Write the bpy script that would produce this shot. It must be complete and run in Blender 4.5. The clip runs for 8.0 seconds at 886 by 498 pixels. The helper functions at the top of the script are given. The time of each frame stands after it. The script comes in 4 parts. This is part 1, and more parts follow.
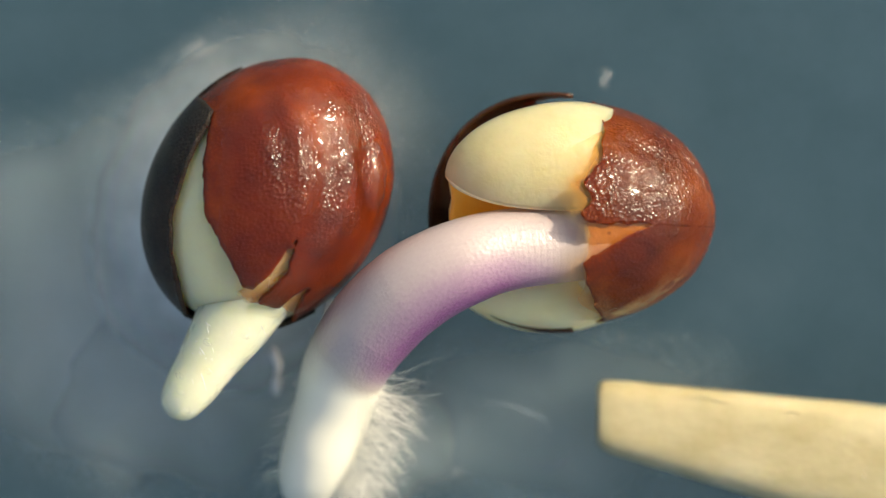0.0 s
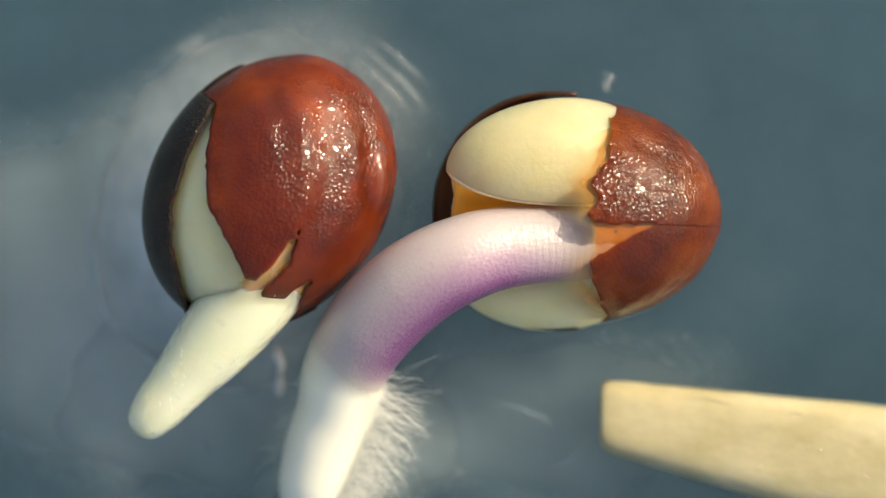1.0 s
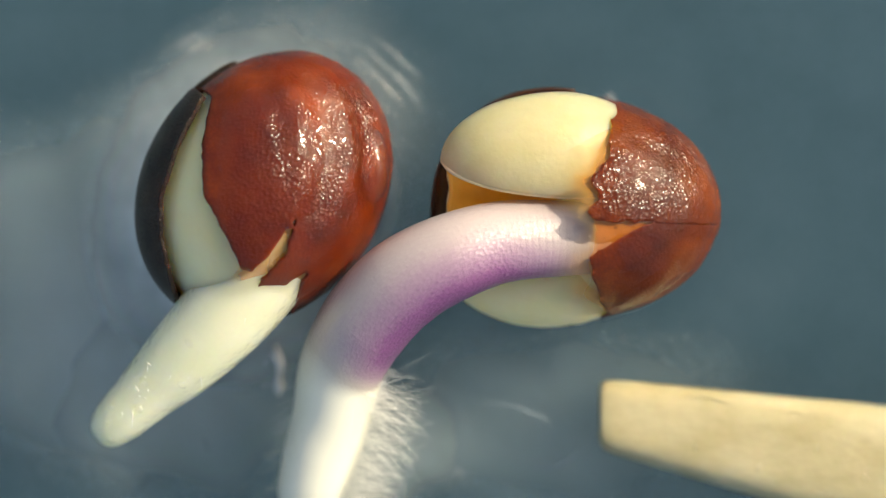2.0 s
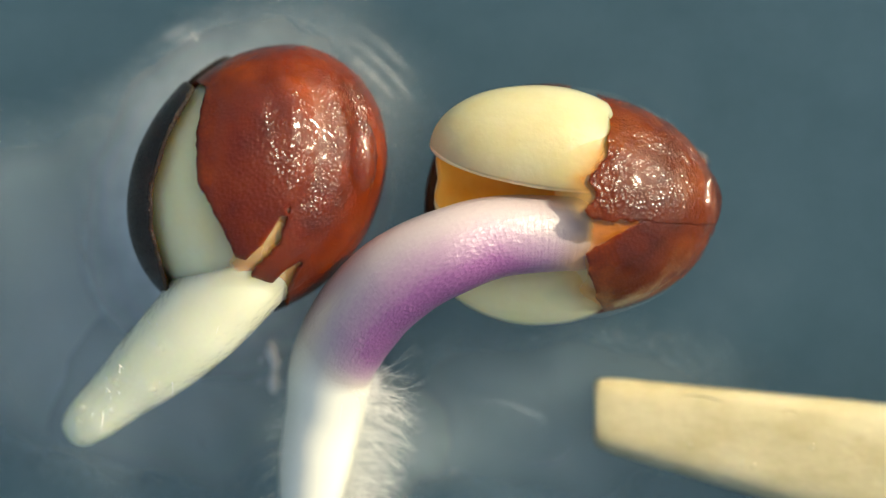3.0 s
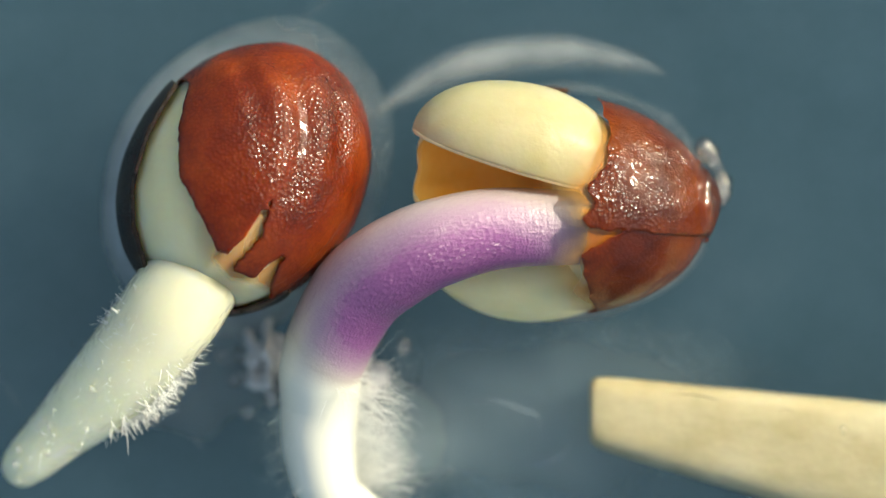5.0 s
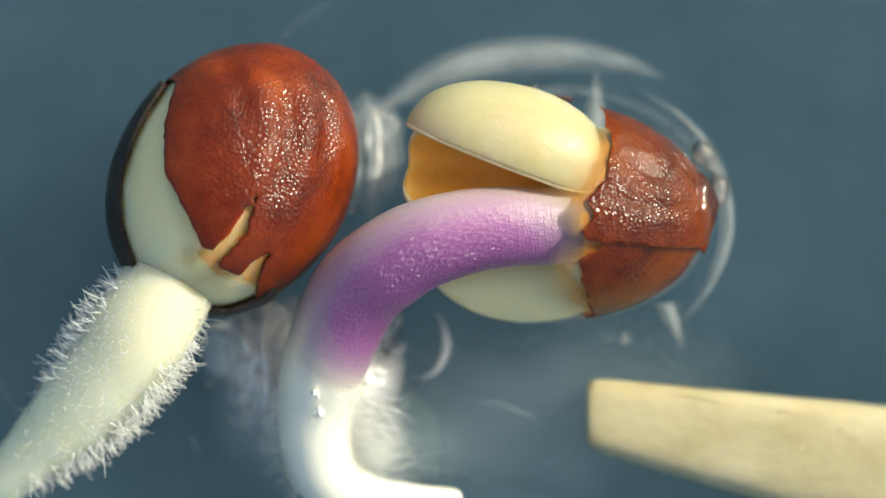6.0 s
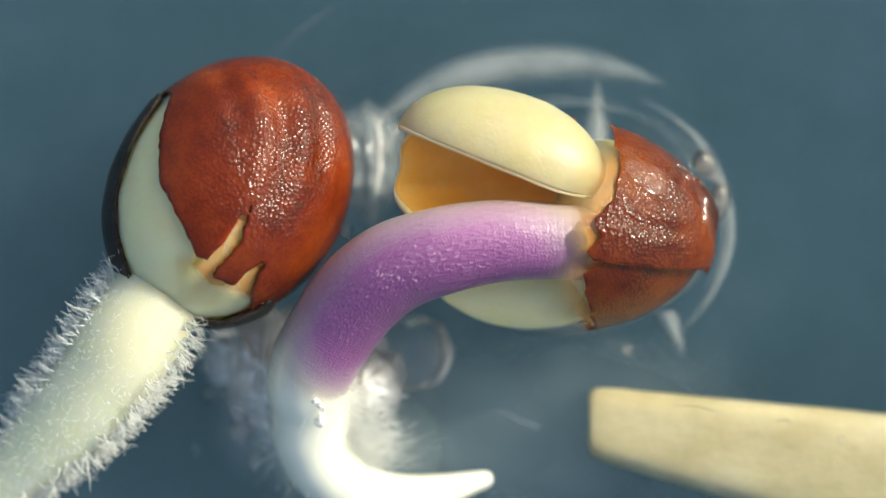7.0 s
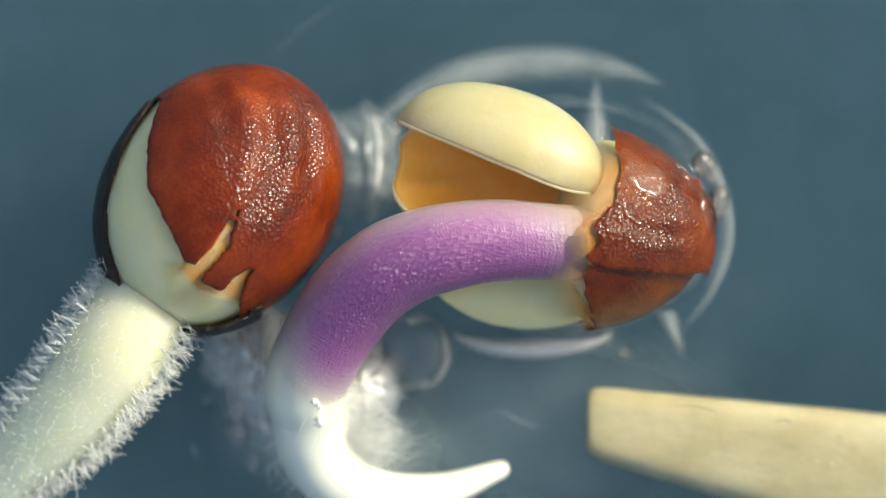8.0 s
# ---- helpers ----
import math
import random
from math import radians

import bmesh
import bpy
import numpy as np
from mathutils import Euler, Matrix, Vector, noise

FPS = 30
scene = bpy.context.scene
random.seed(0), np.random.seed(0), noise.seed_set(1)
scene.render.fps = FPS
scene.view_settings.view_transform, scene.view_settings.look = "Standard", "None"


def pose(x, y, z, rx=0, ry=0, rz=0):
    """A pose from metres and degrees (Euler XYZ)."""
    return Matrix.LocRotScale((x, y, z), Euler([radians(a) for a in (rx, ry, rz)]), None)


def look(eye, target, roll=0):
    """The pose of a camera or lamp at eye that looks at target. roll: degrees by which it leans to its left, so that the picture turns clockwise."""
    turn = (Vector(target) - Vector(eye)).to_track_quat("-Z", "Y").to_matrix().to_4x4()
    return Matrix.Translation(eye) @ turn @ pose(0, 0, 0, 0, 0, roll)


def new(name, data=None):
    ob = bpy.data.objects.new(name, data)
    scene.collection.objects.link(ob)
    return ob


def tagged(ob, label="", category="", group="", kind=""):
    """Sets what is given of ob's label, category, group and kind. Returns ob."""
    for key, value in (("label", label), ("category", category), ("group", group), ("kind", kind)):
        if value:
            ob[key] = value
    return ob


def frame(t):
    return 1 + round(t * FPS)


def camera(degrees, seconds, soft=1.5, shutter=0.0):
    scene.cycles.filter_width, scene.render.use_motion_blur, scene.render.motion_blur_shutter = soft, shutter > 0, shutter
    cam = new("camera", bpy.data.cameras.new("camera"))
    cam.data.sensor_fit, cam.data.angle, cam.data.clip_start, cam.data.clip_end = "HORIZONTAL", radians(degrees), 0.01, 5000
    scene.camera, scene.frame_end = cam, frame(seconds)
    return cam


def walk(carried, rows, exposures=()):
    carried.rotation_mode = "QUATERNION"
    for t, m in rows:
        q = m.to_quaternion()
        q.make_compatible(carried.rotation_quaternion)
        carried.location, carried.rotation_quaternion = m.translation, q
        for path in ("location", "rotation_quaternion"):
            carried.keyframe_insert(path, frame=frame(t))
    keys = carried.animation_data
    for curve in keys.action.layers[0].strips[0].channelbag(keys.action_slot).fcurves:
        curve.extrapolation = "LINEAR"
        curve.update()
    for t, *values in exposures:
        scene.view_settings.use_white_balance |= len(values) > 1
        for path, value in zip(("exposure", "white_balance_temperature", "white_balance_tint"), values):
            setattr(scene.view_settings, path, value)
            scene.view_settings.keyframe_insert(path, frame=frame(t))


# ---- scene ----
# Two germinating seeds on a wet clear dish, seen from straight above through a macro lens.
U = 6.5e-6            # one grid unit of the plan, in metres (about 440 units to a seed 2.9 mm wide)
ORIGIN_X, ORIGIN_Y = 784, 441
MID = 210             # height of the seeds' middles over the dish, in grid units


def V(x, y, z=0):
    """A plan place (x to the right, y towards the viewer's feet, z up; grid units) in metres."""
    return Vector(((x - ORIGIN_X) * U, (ORIGIN_Y - y) * U, z * U))


# ---- camera: a stand that drifts by hairbreadths ----
STAND = 0.12
DRIFT = [(0.0, 0, 0), (0.5, 4, 1), (1.0, 5, 1), (1.5, 6, 1), (3.0, -6, -4), (3.5, -8, -5), (4.0, -9, -6),
         (4.5, -10, -6), (6.0, -18, -2), (6.4, -14, 12), (7.0, -16, 13), (8.0, -18, 13)]
cam = camera(math.degrees(2 * math.atan(784 * U / STAND)), 8.0, soft=1.4)
walk(cam, [(t, pose(-dx * U, dy * U, STAND + MID * U)) for t, dx, dy in DRIFT], exposures=[(0.0, 0.48, 7800, 5), (3.0, 0.50, 7550, 2), (6.0, 0.46, 6900, -1), (8.0, 0.41, 6700, -1)])
cam.data.dof.use_dof = True
cam.data.dof.focus_distance = STAND - 120 * U
cam.data.dof.aperture_fstop = 74


def drift(t):
    return (float(np.interp(t, [r[0] for r in DRIFT], [r[1] for r in DRIFT])),
            float(np.interp(t, [r[0] for r in DRIFT], [r[2] for r in DRIFT])))


# ---- light ----
world = bpy.data.worlds.new("sky")
scene.world = world
world.use_nodes = True
sky = world.node_tree.nodes.new("ShaderNodeTexSky")
sky.sky_type, sky.sun_disc = "NISHITA", False
sky.air_density, sky.dust_density, sky.ozone_density = 0.8, 4.0, 0.6      # a hazy, whitish sky
SUN_FROM = Vector((0.74, 0.46, 0.58)).normalized()
sky.sun_elevation = math.asin(SUN_FROM.z)
sky.sun_rotation = math.atan2(SUN_FROM.x, SUN_FROM.y)
back = world.node_tree.nodes["Background"]
back.inputs["Strength"].default_value = 0.15
world.node_tree.links.new(sky.outputs[0], back.inputs["Color"])
sun = new("sun", bpy.data.lights.new("sun", "SUN"))
sun.data.energy, sun.data.angle, sun.data.color = 2.5, radians(0.6), (1.0, 0.94, 0.84)
sun.matrix_world = look(SUN_FROM * 0.3, (0, 0, 0))


# ---- materials ----
def nodes_of(name):
    m = bpy.data.materials.new(name)
    m.use_nodes = True
    nt = m.node_tree
    return m, nt, nt.nodes["Principled BSDF"], nt.nodes["Material Output"]


def grid_coords(nt, stretch=(1, 1, 1)):
    tc = nt.nodes.new("ShaderNodeTexCoord")
    mp = nt.nodes.new("ShaderNodeMapping")
    mp.inputs["Scale"].default_value = [s / (100 * U) for s in stretch]
    nt.links.new(tc.outputs["Object"], mp.inputs["Vector"])
    return mp.outputs["Vector"]


def rest_coords(nt):
    """Coordinates that run on along a chain from piece to piece."""
    at = nt.nodes.new("ShaderNodeAttribute")
    at.attribute_name = "rest"
    return at.outputs["Vector"]


def noise_node(nt, vec, scale, detail=4.0, rough=0.55):
    n = nt.nodes.new("ShaderNodeTexNoise")
    n.inputs["Scale"].default_value, n.inputs["Detail"].default_value = scale, detail
    n.inputs["Roughness"].default_value = rough
    nt.links.new(vec, n.inputs["Vector"])
    return n.outputs["Fac"]


def ramp_node(nt, fac, stops):
    r = nt.nodes.new("ShaderNodeValToRGB")
    el = r.color_ramp.elements
    while len(el) < len(stops):
        el.new(0.5)
    for e, (p, c) in zip(el, stops):
        e.position, e.color = p, (*c, 1)
    nt.links.new(fac, r.inputs["Fac"])
    return r.outputs["Color"]


def mix_colour(nt, fac, a, b, blend="MIX"):
    m = nt.nodes.new("ShaderNodeMix")
    m.data_type, m.blend_type = "RGBA", blend
    for sock, v in ((m.inputs[0], fac), (m.inputs[6], a), (m.inputs[7], b)):
        if isinstance(v, (float, int)):
            sock.default_value = v
        elif isinstance(v, tuple):
            sock.default_value = (*v, 1)
        else:
            nt.links.new(v, sock)
    return m.outputs[2]


def maths(nt, op, a, b):
    m = nt.nodes.new("ShaderNodeMath")
    m.operation, m.use_clamp = op, True
    for sock, v in ((m.inputs[0], a), (m.inputs[1], b)):
        if isinstance(v, (float, int)):
            sock.default_value = v
        else:
            nt.links.new(v, sock)
    return m.outputs[0]


def bump_of(nt, bsdf, height, depth, strength=1.0):
    b = nt.nodes.new("ShaderNodeBump")
    b.inputs["Distance"].default_value, b.inputs["Strength"].default_value = depth * U, strength
    nt.links.new(height, b.inputs["Height"])
    nt.links.new(b.outputs[0], bsdf.inputs["Normal"])
    return b


def flesh(name, stops, rough=0.35, scale=1.2, sss=0.4, radius=(1, 0.7, 0.4), reach=40, grain=8.0, depth=2.0, stretch=(1, 1, 1), coat=0.0, chain=False, mottle=0.35, base=None, sheen=0.18, through_it=0.0, glow=(1, 0.75, 0.35)):
    """Plant tissue: mottled at two scales, finely uneven, slightly see-through."""
    m, nt, p, out = nodes_of(name)
    vec = rest_coords(nt) if chain else grid_coords(nt, stretch)
    broad, fine = noise_node(nt, vec, scale), noise_node(nt, vec, grain, 3.0)
    col = ramp_node(nt, broad, stops)
    col = mix_colour(nt, mottle, col, ramp_node(nt, fine, [(0.3, (0.72, 0.70, 0.66)), (0.7, (1, 1, 1))]), "MULTIPLY")
    if base:
        sep = nt.nodes.new("ShaderNodeSeparateXYZ")
        nt.links.new(vec, sep.inputs[0])
        col = mix_colour(nt, maths(nt, "MULTIPLY", sep.outputs["Z"], 0.28), base, col)
    nt.links.new(col, p.inputs["Base Color"])
    p.inputs["Roughness"].default_value = rough
    p.inputs["Subsurface Weight"].default_value = sss
    p.inputs["Subsurface Radius"].default_value = radius
    p.inputs["Subsurface Scale"].default_value = reach * U
    p.inputs["Coat Weight"].default_value, p.inputs["Coat Roughness"].default_value = coat, sheen
    if coat:
        b = bump_of(nt, p, noise_node(nt, vec, 2.6, 2.0), 13.0 if chain else 6.0)
        nt.links.new(b.outputs[0], p.inputs["Coat Normal"])
    bump_of(nt, p, fine, depth)
    if through_it:
        tr, mx = nt.nodes.new("ShaderNodeBsdfTransparent"), nt.nodes.new("ShaderNodeMixShader")
        tr.inputs["Color"].default_value, mx.inputs[0].default_value = (*glow, 1), through_it
        nt.links.new(p.outputs[0], mx.inputs[1])
        nt.links.new(tr.outputs[0], mx.inputs[2])
        nt.links.new(mx.outputs[0], out.inputs["Surface"])
    return m


def coat_skin(name, dark, mid, light, rough, speck, wet=0.8, rugged=21.0, pits=0.03):
    """Seed coat: netted, pitted skin under a thin wet film."""
    m, nt, p, out = nodes_of(name)
    vec = grid_coords(nt)
    broad = noise_node(nt, vec, 0.9, 5.0, 0.6)
    col = ramp_node(nt, broad, [(0.3, dark), (0.5, mid), (0.72, light)])
    cells = nt.nodes.new("ShaderNodeTexVoronoi")
    cells.inputs["Scale"].default_value = 16.0
    nt.links.new(vec, cells.inputs["Vector"])
    col = mix_colour(nt, 0.35, col, ramp_node(nt, cells.outputs["Distance"], [(0.1, (1, 1, 1)), (0.6, (0.45, 0.42, 0.4))]), "MULTIPLY")
    nt.links.new(col, p.inputs["Base Color"])
    p.inputs["Roughness"].default_value = rough
    p.inputs["Specular IOR Level"].default_value = speck
    p.inputs["Subsurface Weight"].default_value = 0.4
    p.inputs["Subsurface Radius"].default_value = (1, 0.25, 0.06)
    p.inputs["Subsurface Scale"].default_value = 40 * U
    p.inputs["Coat Weight"].default_value = wet
    p.inputs["Coat IOR"].default_value = 1.4
    p.inputs["Coat Roughness"].default_value = 0.18
    hills = maths(nt, "ADD", maths(nt, "MULTIPLY", noise_node(nt, vec, 1.5, 1.0), 0.8), maths(nt, "MULTIPLY", noise_node(nt, vec, 4.2, 1.0), 0.36))
    h = maths(nt, "ADD", maths(nt, "MULTIPLY", cells.outputs["Distance"], pits), maths(nt, "MULTIPLY", hills, 0.45))
    b = bump_of(nt, p, h, rugged)
    nt.links.new(b.outputs[0], p.inputs["Coat Normal"])
    low = nt.nodes.new("ShaderNodeBump")
    low.inputs["Distance"].default_value = 0.8 * U
    nt.links.new(h, low.inputs["Height"])
    nt.links.new(low.outputs[0], p.inputs["Normal"])
    return m


COAT = coat_skin("brown_seed_coat", (0.075, 0.007, 0.001), (0.17, 0.020, 0.002), (0.29, 0.048, 0.0045), 0.5, 0.03, 1.0, 13.0, 0.155)
# the same thick coat on its unlit side, shade put into near-black; also dirt
COAT_DARK = coat_skin("black_coat_shade_and_speck", (0.010, 0.007, 0.006), (0.022, 0.014, 0.011), (0.05, 0.03, 0.02), 0.5, 0.15, 0.6, 26.0, 0.45)
HULL = coat_skin("brown_hull", (0.022, 0.009, 0.004), (0.045, 0.018, 0.008), (0.085, 0.035, 0.014), 0.45, 0.2, 0.4, 10.0)
CREAM = flesh("cream_cotyledon", [(0.3, (0.98, 0.80, 0.41)), (0.7, (0.98, 0.85, 0.53))], rough=0.42, coat=0.25, sss=1.0, radius=(1, 0.8, 0.5), reach=80, mottle=0.08, depth=0.6)
LEAF = flesh("cream_leaf_back", [(0.3, (0.70, 0.65, 0.33)), (0.7, (0.76, 0.73, 0.44))], rough=0.42, coat=0.22, sheen=0.34, sss=1.0, radius=(1, 0.8, 0.5), reach=60, mottle=0.16, grain=6.0, depth=1.2, through_it=0.25)
# amber colour puts the sun's glow through the leaf into its inside
LEAF_IN_GLOW = flesh("amber_leaf_inside_glow", [(0.3, (0.88, 0.50, 0.09)), (0.7, (0.92, 0.64, 0.2))], rough=0.4, sss=0.8, radius=(1, 0.6, 0.2), reach=60, mottle=0.12, depth=0.8, through_it=0.25)
ROOT = flesh("pale_root_skin", [(0.3, (0.80, 0.83, 0.60)), (0.7, (0.86, 0.88, 0.70))], rough=0.35, coat=1.0, sheen=0.12, sss=1.0, radius=(1, 0.9, 0.6), reach=55, chain=True, depth=0.3, grain=11.0, mottle=0.06, base=(0.84, 0.80, 0.56))
HAIR = flesh("root_hair", [(0.3, (0.80, 0.82, 0.78)), (0.7, (0.90, 0.92, 0.90))], rough=0.3, sss=0.0)
# bright amber that paints the light fallen through the upper leaf
AMBER_GLOW = flesh("amber_leaf_face_glow", [(0.3, (0.95, 0.50, 0.06)), (0.7, (0.96, 0.64, 0.17))], rough=0.45, coat=0.15, sss=0.12, radius=(1, 0.6, 0.2), reach=20, mottle=0.12, depth=0.8)
MARGIN = flesh("pale_leaf_margin", [(0.3, (0.80, 0.66, 0.36)), (0.7, (0.84, 0.74, 0.48))], rough=0.35, coat=0.4, sss=0.6, reach=30, mottle=0.1, depth=0.5)
WOOD = flesh("pale_wood", [(0.25, (0.44, 0.385, 0.21)), (0.5, (0.54, 0.485, 0.295)), (0.75, (0.63, 0.58, 0.385))], rough=0.5, scale=0.8, grain=4.0, depth=1.6, sss=0.5, reach=30, stretch=(0.85, 1.2, 1.2), coat=0.5, sheen=0.2, mottle=0.3)


def stem_skin():
    """Hypocotyl skin: purple pigment held in the mesh as a share, over pale tissue."""
    m, nt, p, out = nodes_of("violet_stem_skin")
    vec = rest_coords(nt)
    at = nt.nodes.new("ShaderNodeAttribute")
    at.attribute_name = "pigment"
    fine = noise_node(nt, vec, 17.0, 3.0)
    share = maths(nt, "ADD", at.outputs["Fac"], maths(nt, "MULTIPLY", maths(nt, "MULTIPLY", maths(nt, "SUBTRACT", fine, 0.47), 0.6), maths(nt, "MULTIPLY", at.outputs["Fac"], 1.0)))
    col = ramp_node(nt, share, [(0.0, (0.95, 0.94, 0.80)), (0.14, (0.58, 0.52, 0.47)), (0.34, (0.43, 0.30, 0.38)), (0.65, (0.28, 0.095, 0.27)), (1.0, (0.18, 0.040, 0.19))])
    nt.links.new(col, p.inputs["Base Color"])
    p.inputs["Roughness"].default_value = 0.33
    p.inputs["Coat Weight"].default_value, p.inputs["Coat Roughness"].default_value = 0.8, 0.24
    cells = nt.nodes.new("ShaderNodeTexVoronoi")
    cells.inputs["Scale"].default_value = 19.0
    nt.links.new(vec, cells.inputs["Vector"])
    b = bump_of(nt, p, maths(nt, "ADD", maths(nt, "MULTIPLY", cells.outputs["Distance"], 0.5), maths(nt, "MULTIPLY", fine, 0.3)), 12.0)
    nt.links.new(maths(nt, "ADD", 0.08, maths(nt, "MULTIPLY", at.outputs["Fac"], 0.9)), b.inputs["Strength"])
    nt.links.new(b.outputs[0], p.inputs["Coat Normal"])
    low = bump_of(nt, p, maths(nt, "ADD", maths(nt, "MULTIPLY", cells.outputs["Distance"], 0.25), maths(nt, "MULTIPLY", fine, 0.6)), 2.6)
    nt.links.new(maths(nt, "ADD", 0.05, at.outputs["Fac"]), low.inputs["Strength"])
    return m


STEM = stem_skin()


def clear_wet(name, milk, gloss_rough=0.04, ior=1.33, tint=(0.9, 0.95, 1.0), patch=0.8, lo=0.45, hi=0.75, bump=0.0, ripple=3.0):
    """Clear gel or water: light passes, the surface shines, and milky streaks lie in it."""
    m, nt, p, out = nodes_of(name)
    vec = grid_coords(nt)
    tr = nt.nodes.new("ShaderNodeBsdfTransparent")
    gl = nt.nodes.new("ShaderNodeBsdfGlossy")
    gl.inputs["Roughness"].default_value = gloss_rough
    df = nt.nodes.new("ShaderNodeBsdfDiffuse")
    df.inputs["Color"].default_value = (*tint, 1)
    streak = ramp_node(nt, noise_node(nt, vec, patch, 5.0, 0.6), [(lo, (0, 0, 0)), (hi, (milk, milk, milk))])
    m1, m2 = nt.nodes.new("ShaderNodeMixShader"), nt.nodes.new("ShaderNodeMixShader")
    nt.links.new(streak, m1.inputs[0])
    nt.links.new(tr.outputs[0], m1.inputs[1])
    nt.links.new(df.outputs[0], m1.inputs[2])
    fr = nt.nodes.new("ShaderNodeFresnel" if bump else "ShaderNodeValue")
    if bump:
        fr.inputs["IOR"].default_value = ior
    else:
        fr.outputs[0].default_value = 0.03
    if bump:
        b = nt.nodes.new("ShaderNodeBump")
        b.inputs["Distance"].default_value = bump * U
        nt.links.new(noise_node(nt, vec, ripple, 1.0), b.inputs["Height"])
        nt.links.new(b.outputs[0], gl.inputs["Normal"])
        nt.links.new(b.outputs[0], fr.inputs["Normal"])
    nt.links.new(fr.outputs[0], m2.inputs[0])
    nt.links.new(m1.outputs[0], m2.inputs[1])
    nt.links.new(gl.outputs[0], m2.inputs[2])
    nt.links.new(m2.outputs[0], out.inputs["Surface"])
    return m


DISH = clear_wet("clear_dish", 0.025, patch=0.22, lo=0.35, hi=0.75)
WATER = clear_wet("clear_water", 0.10, 0.09, 1.6, patch=1.2, lo=0.4, hi=0.8, bump=4)


def table_mat():
    m, nt, p, out = nodes_of("slate_blue_table")
    vec = grid_coords(nt)
    col = ramp_node(nt, noise_node(nt, vec, 0.06, 4.0), [(0.3, (0.085, 0.125, 0.150)), (0.7, (0.115, 0.165, 0.195))])
    nt.links.new(col, p.inputs["Base Color"])
    p.inputs["Roughness"].default_value = 0.8
    return m


TABLE = table_mat()


def gel_mat():
    """Clouded slate-blue growing gel: light spreads far inside it, its wet face shines."""
    m, nt, p, out = nodes_of("clouded_blue_gel")
    vec = grid_coords(nt)
    broad = noise_node(nt, vec, 0.28, 5.0, 0.6)
    col = ramp_node(nt, broad, [(0.3, (0.035, 0.074, 0.102)), (0.55, (0.043, 0.087, 0.120)), (0.75, (0.054, 0.101, 0.138))])
    fine = noise_node(nt, vec, 9.0, 2.0)
    col = mix_colour(nt, 0.3, col, ramp_node(nt, fine, [(0.3, (0.85, 0.85, 0.85)), (0.7, (1, 1, 1))]), "MULTIPLY")
    nt.links.new(col, p.inputs["Base Color"])
    p.subsurface_method = "BURLEY"
    p.inputs["Subsurface Weight"].default_value = 1.0
    p.inputs["Subsurface Radius"].default_value = (1, 1, 1)
    p.inputs["Subsurface Scale"].default_value = 0.016
    p.inputs["Roughness"].default_value = 0.12
    p.inputs["Specular IOR Level"].default_value = 0.4
    bump_of(nt, p, noise_node(nt, vec, 0.8, 2.0), 4.0)
    return m


GEL = gel_mat()


# ---- mesh helpers ----
def mesh_of(name, verts, faces, material, smooth=True):
    me = bpy.data.meshes.new(name)
    me.from_pydata([tuple(v) for v in verts], [], faces)
    me.materials.append(material)
    if smooth:
        me.shade_smooth()
    me.update()
    return me


def part(name, me, parent, label=""):
    ob = new(name, me)
    ob.parent = parent
    return tagged(ob, label)


def sphere_points(level):
    bm = bmesh.new()
    bmesh.ops.create_icosphere(bm, subdivisions=level, radius=1.0)
    pts = np.array([v.co[:] for v in bm.verts])
    faces = [tuple(v.index for v in f.verts) for f in bm.faces]
    bm.free()
    return pts, faces


FINE, FINE_FACES = sphere_points(6)
MEDIUM, MEDIUM_FACES = sphere_points(5)
SMALL, SMALL_FACES = sphere_points(3)


def inside(poly, x, y):
    hit = np.zeros(len(x), bool)
    for (ax, ay), (bx, by) in zip(poly, poly[1:] + poly[:1]):
        if ay == by:
            continue
        cross = ((ay > y) != (by > y)) & (x < (bx - ax) * (y - ay) / (by - ay) + ax)
        hit ^= cross
    return hit


def nearest_on(poly, x, y):
    best, place = 1e9, (x, y)
    for (ax, ay), (bx, by) in zip(poly, poly[1:] + poly[:1]):
        dx, dy = bx - ax, by - ay
        k = max(0.0, min(1.0, ((x - ax) * dx + (y - ay) * dy) / (dx * dx + dy * dy)))
        px, py = ax + k * dx, ay + k * dy
        d = math.hypot(px - x, py - y)
        if d < best:
            best, place = d, (px, py)
    return best, place


def ragged(poly, step=14, size=4.0, seed=1):
    """The outline with small tears along its edges."""
    rnd = random.Random(seed)
    out = []
    for (ax, ay), (bx, by) in zip(poly, poly[1:] + poly[:1]):
        n = max(1, int(math.hypot(bx - ax, by - ay) / step))
        n = n if math.hypot(bx - ax, by - ay) < 260 else 1
        for i in range(n):
            k = i / n
            j = size if 0 < i else size * 0.4
            out.append((ax + (bx - ax) * k + rnd.uniform(-j, j), ay + (by - ay) * k + rnd.uniform(-j, j)))
    return out


def ellipsoid(a, b, c, turn=0.0, bumpy=2.0, seed=0, pts=None, squash=0.0):
    """Points of an uneven egg with half axes a, b, c, turned about z by so many degrees (grid units)."""
    pts = FINE if pts is None else pts
    w = []
    for x, y, z in pts:
        n = noise.noise((x * 1.7 + seed, y * 1.7, z * 1.7)) + 0.4 * noise.noise((x * 5 + seed, y * 5, z * 5))
        r = 1 + bumpy * n / a
        w.append((x * a * r, y * b * r * (1 + squash * x), z * c * r))
    w = np.array(w)
    k = radians(turn)
    return np.stack([w[:, 0] * math.cos(k) - w[:, 1] * math.sin(k), w[:, 0] * math.sin(k) + w[:, 1] * math.cos(k), w[:, 2]], 1)


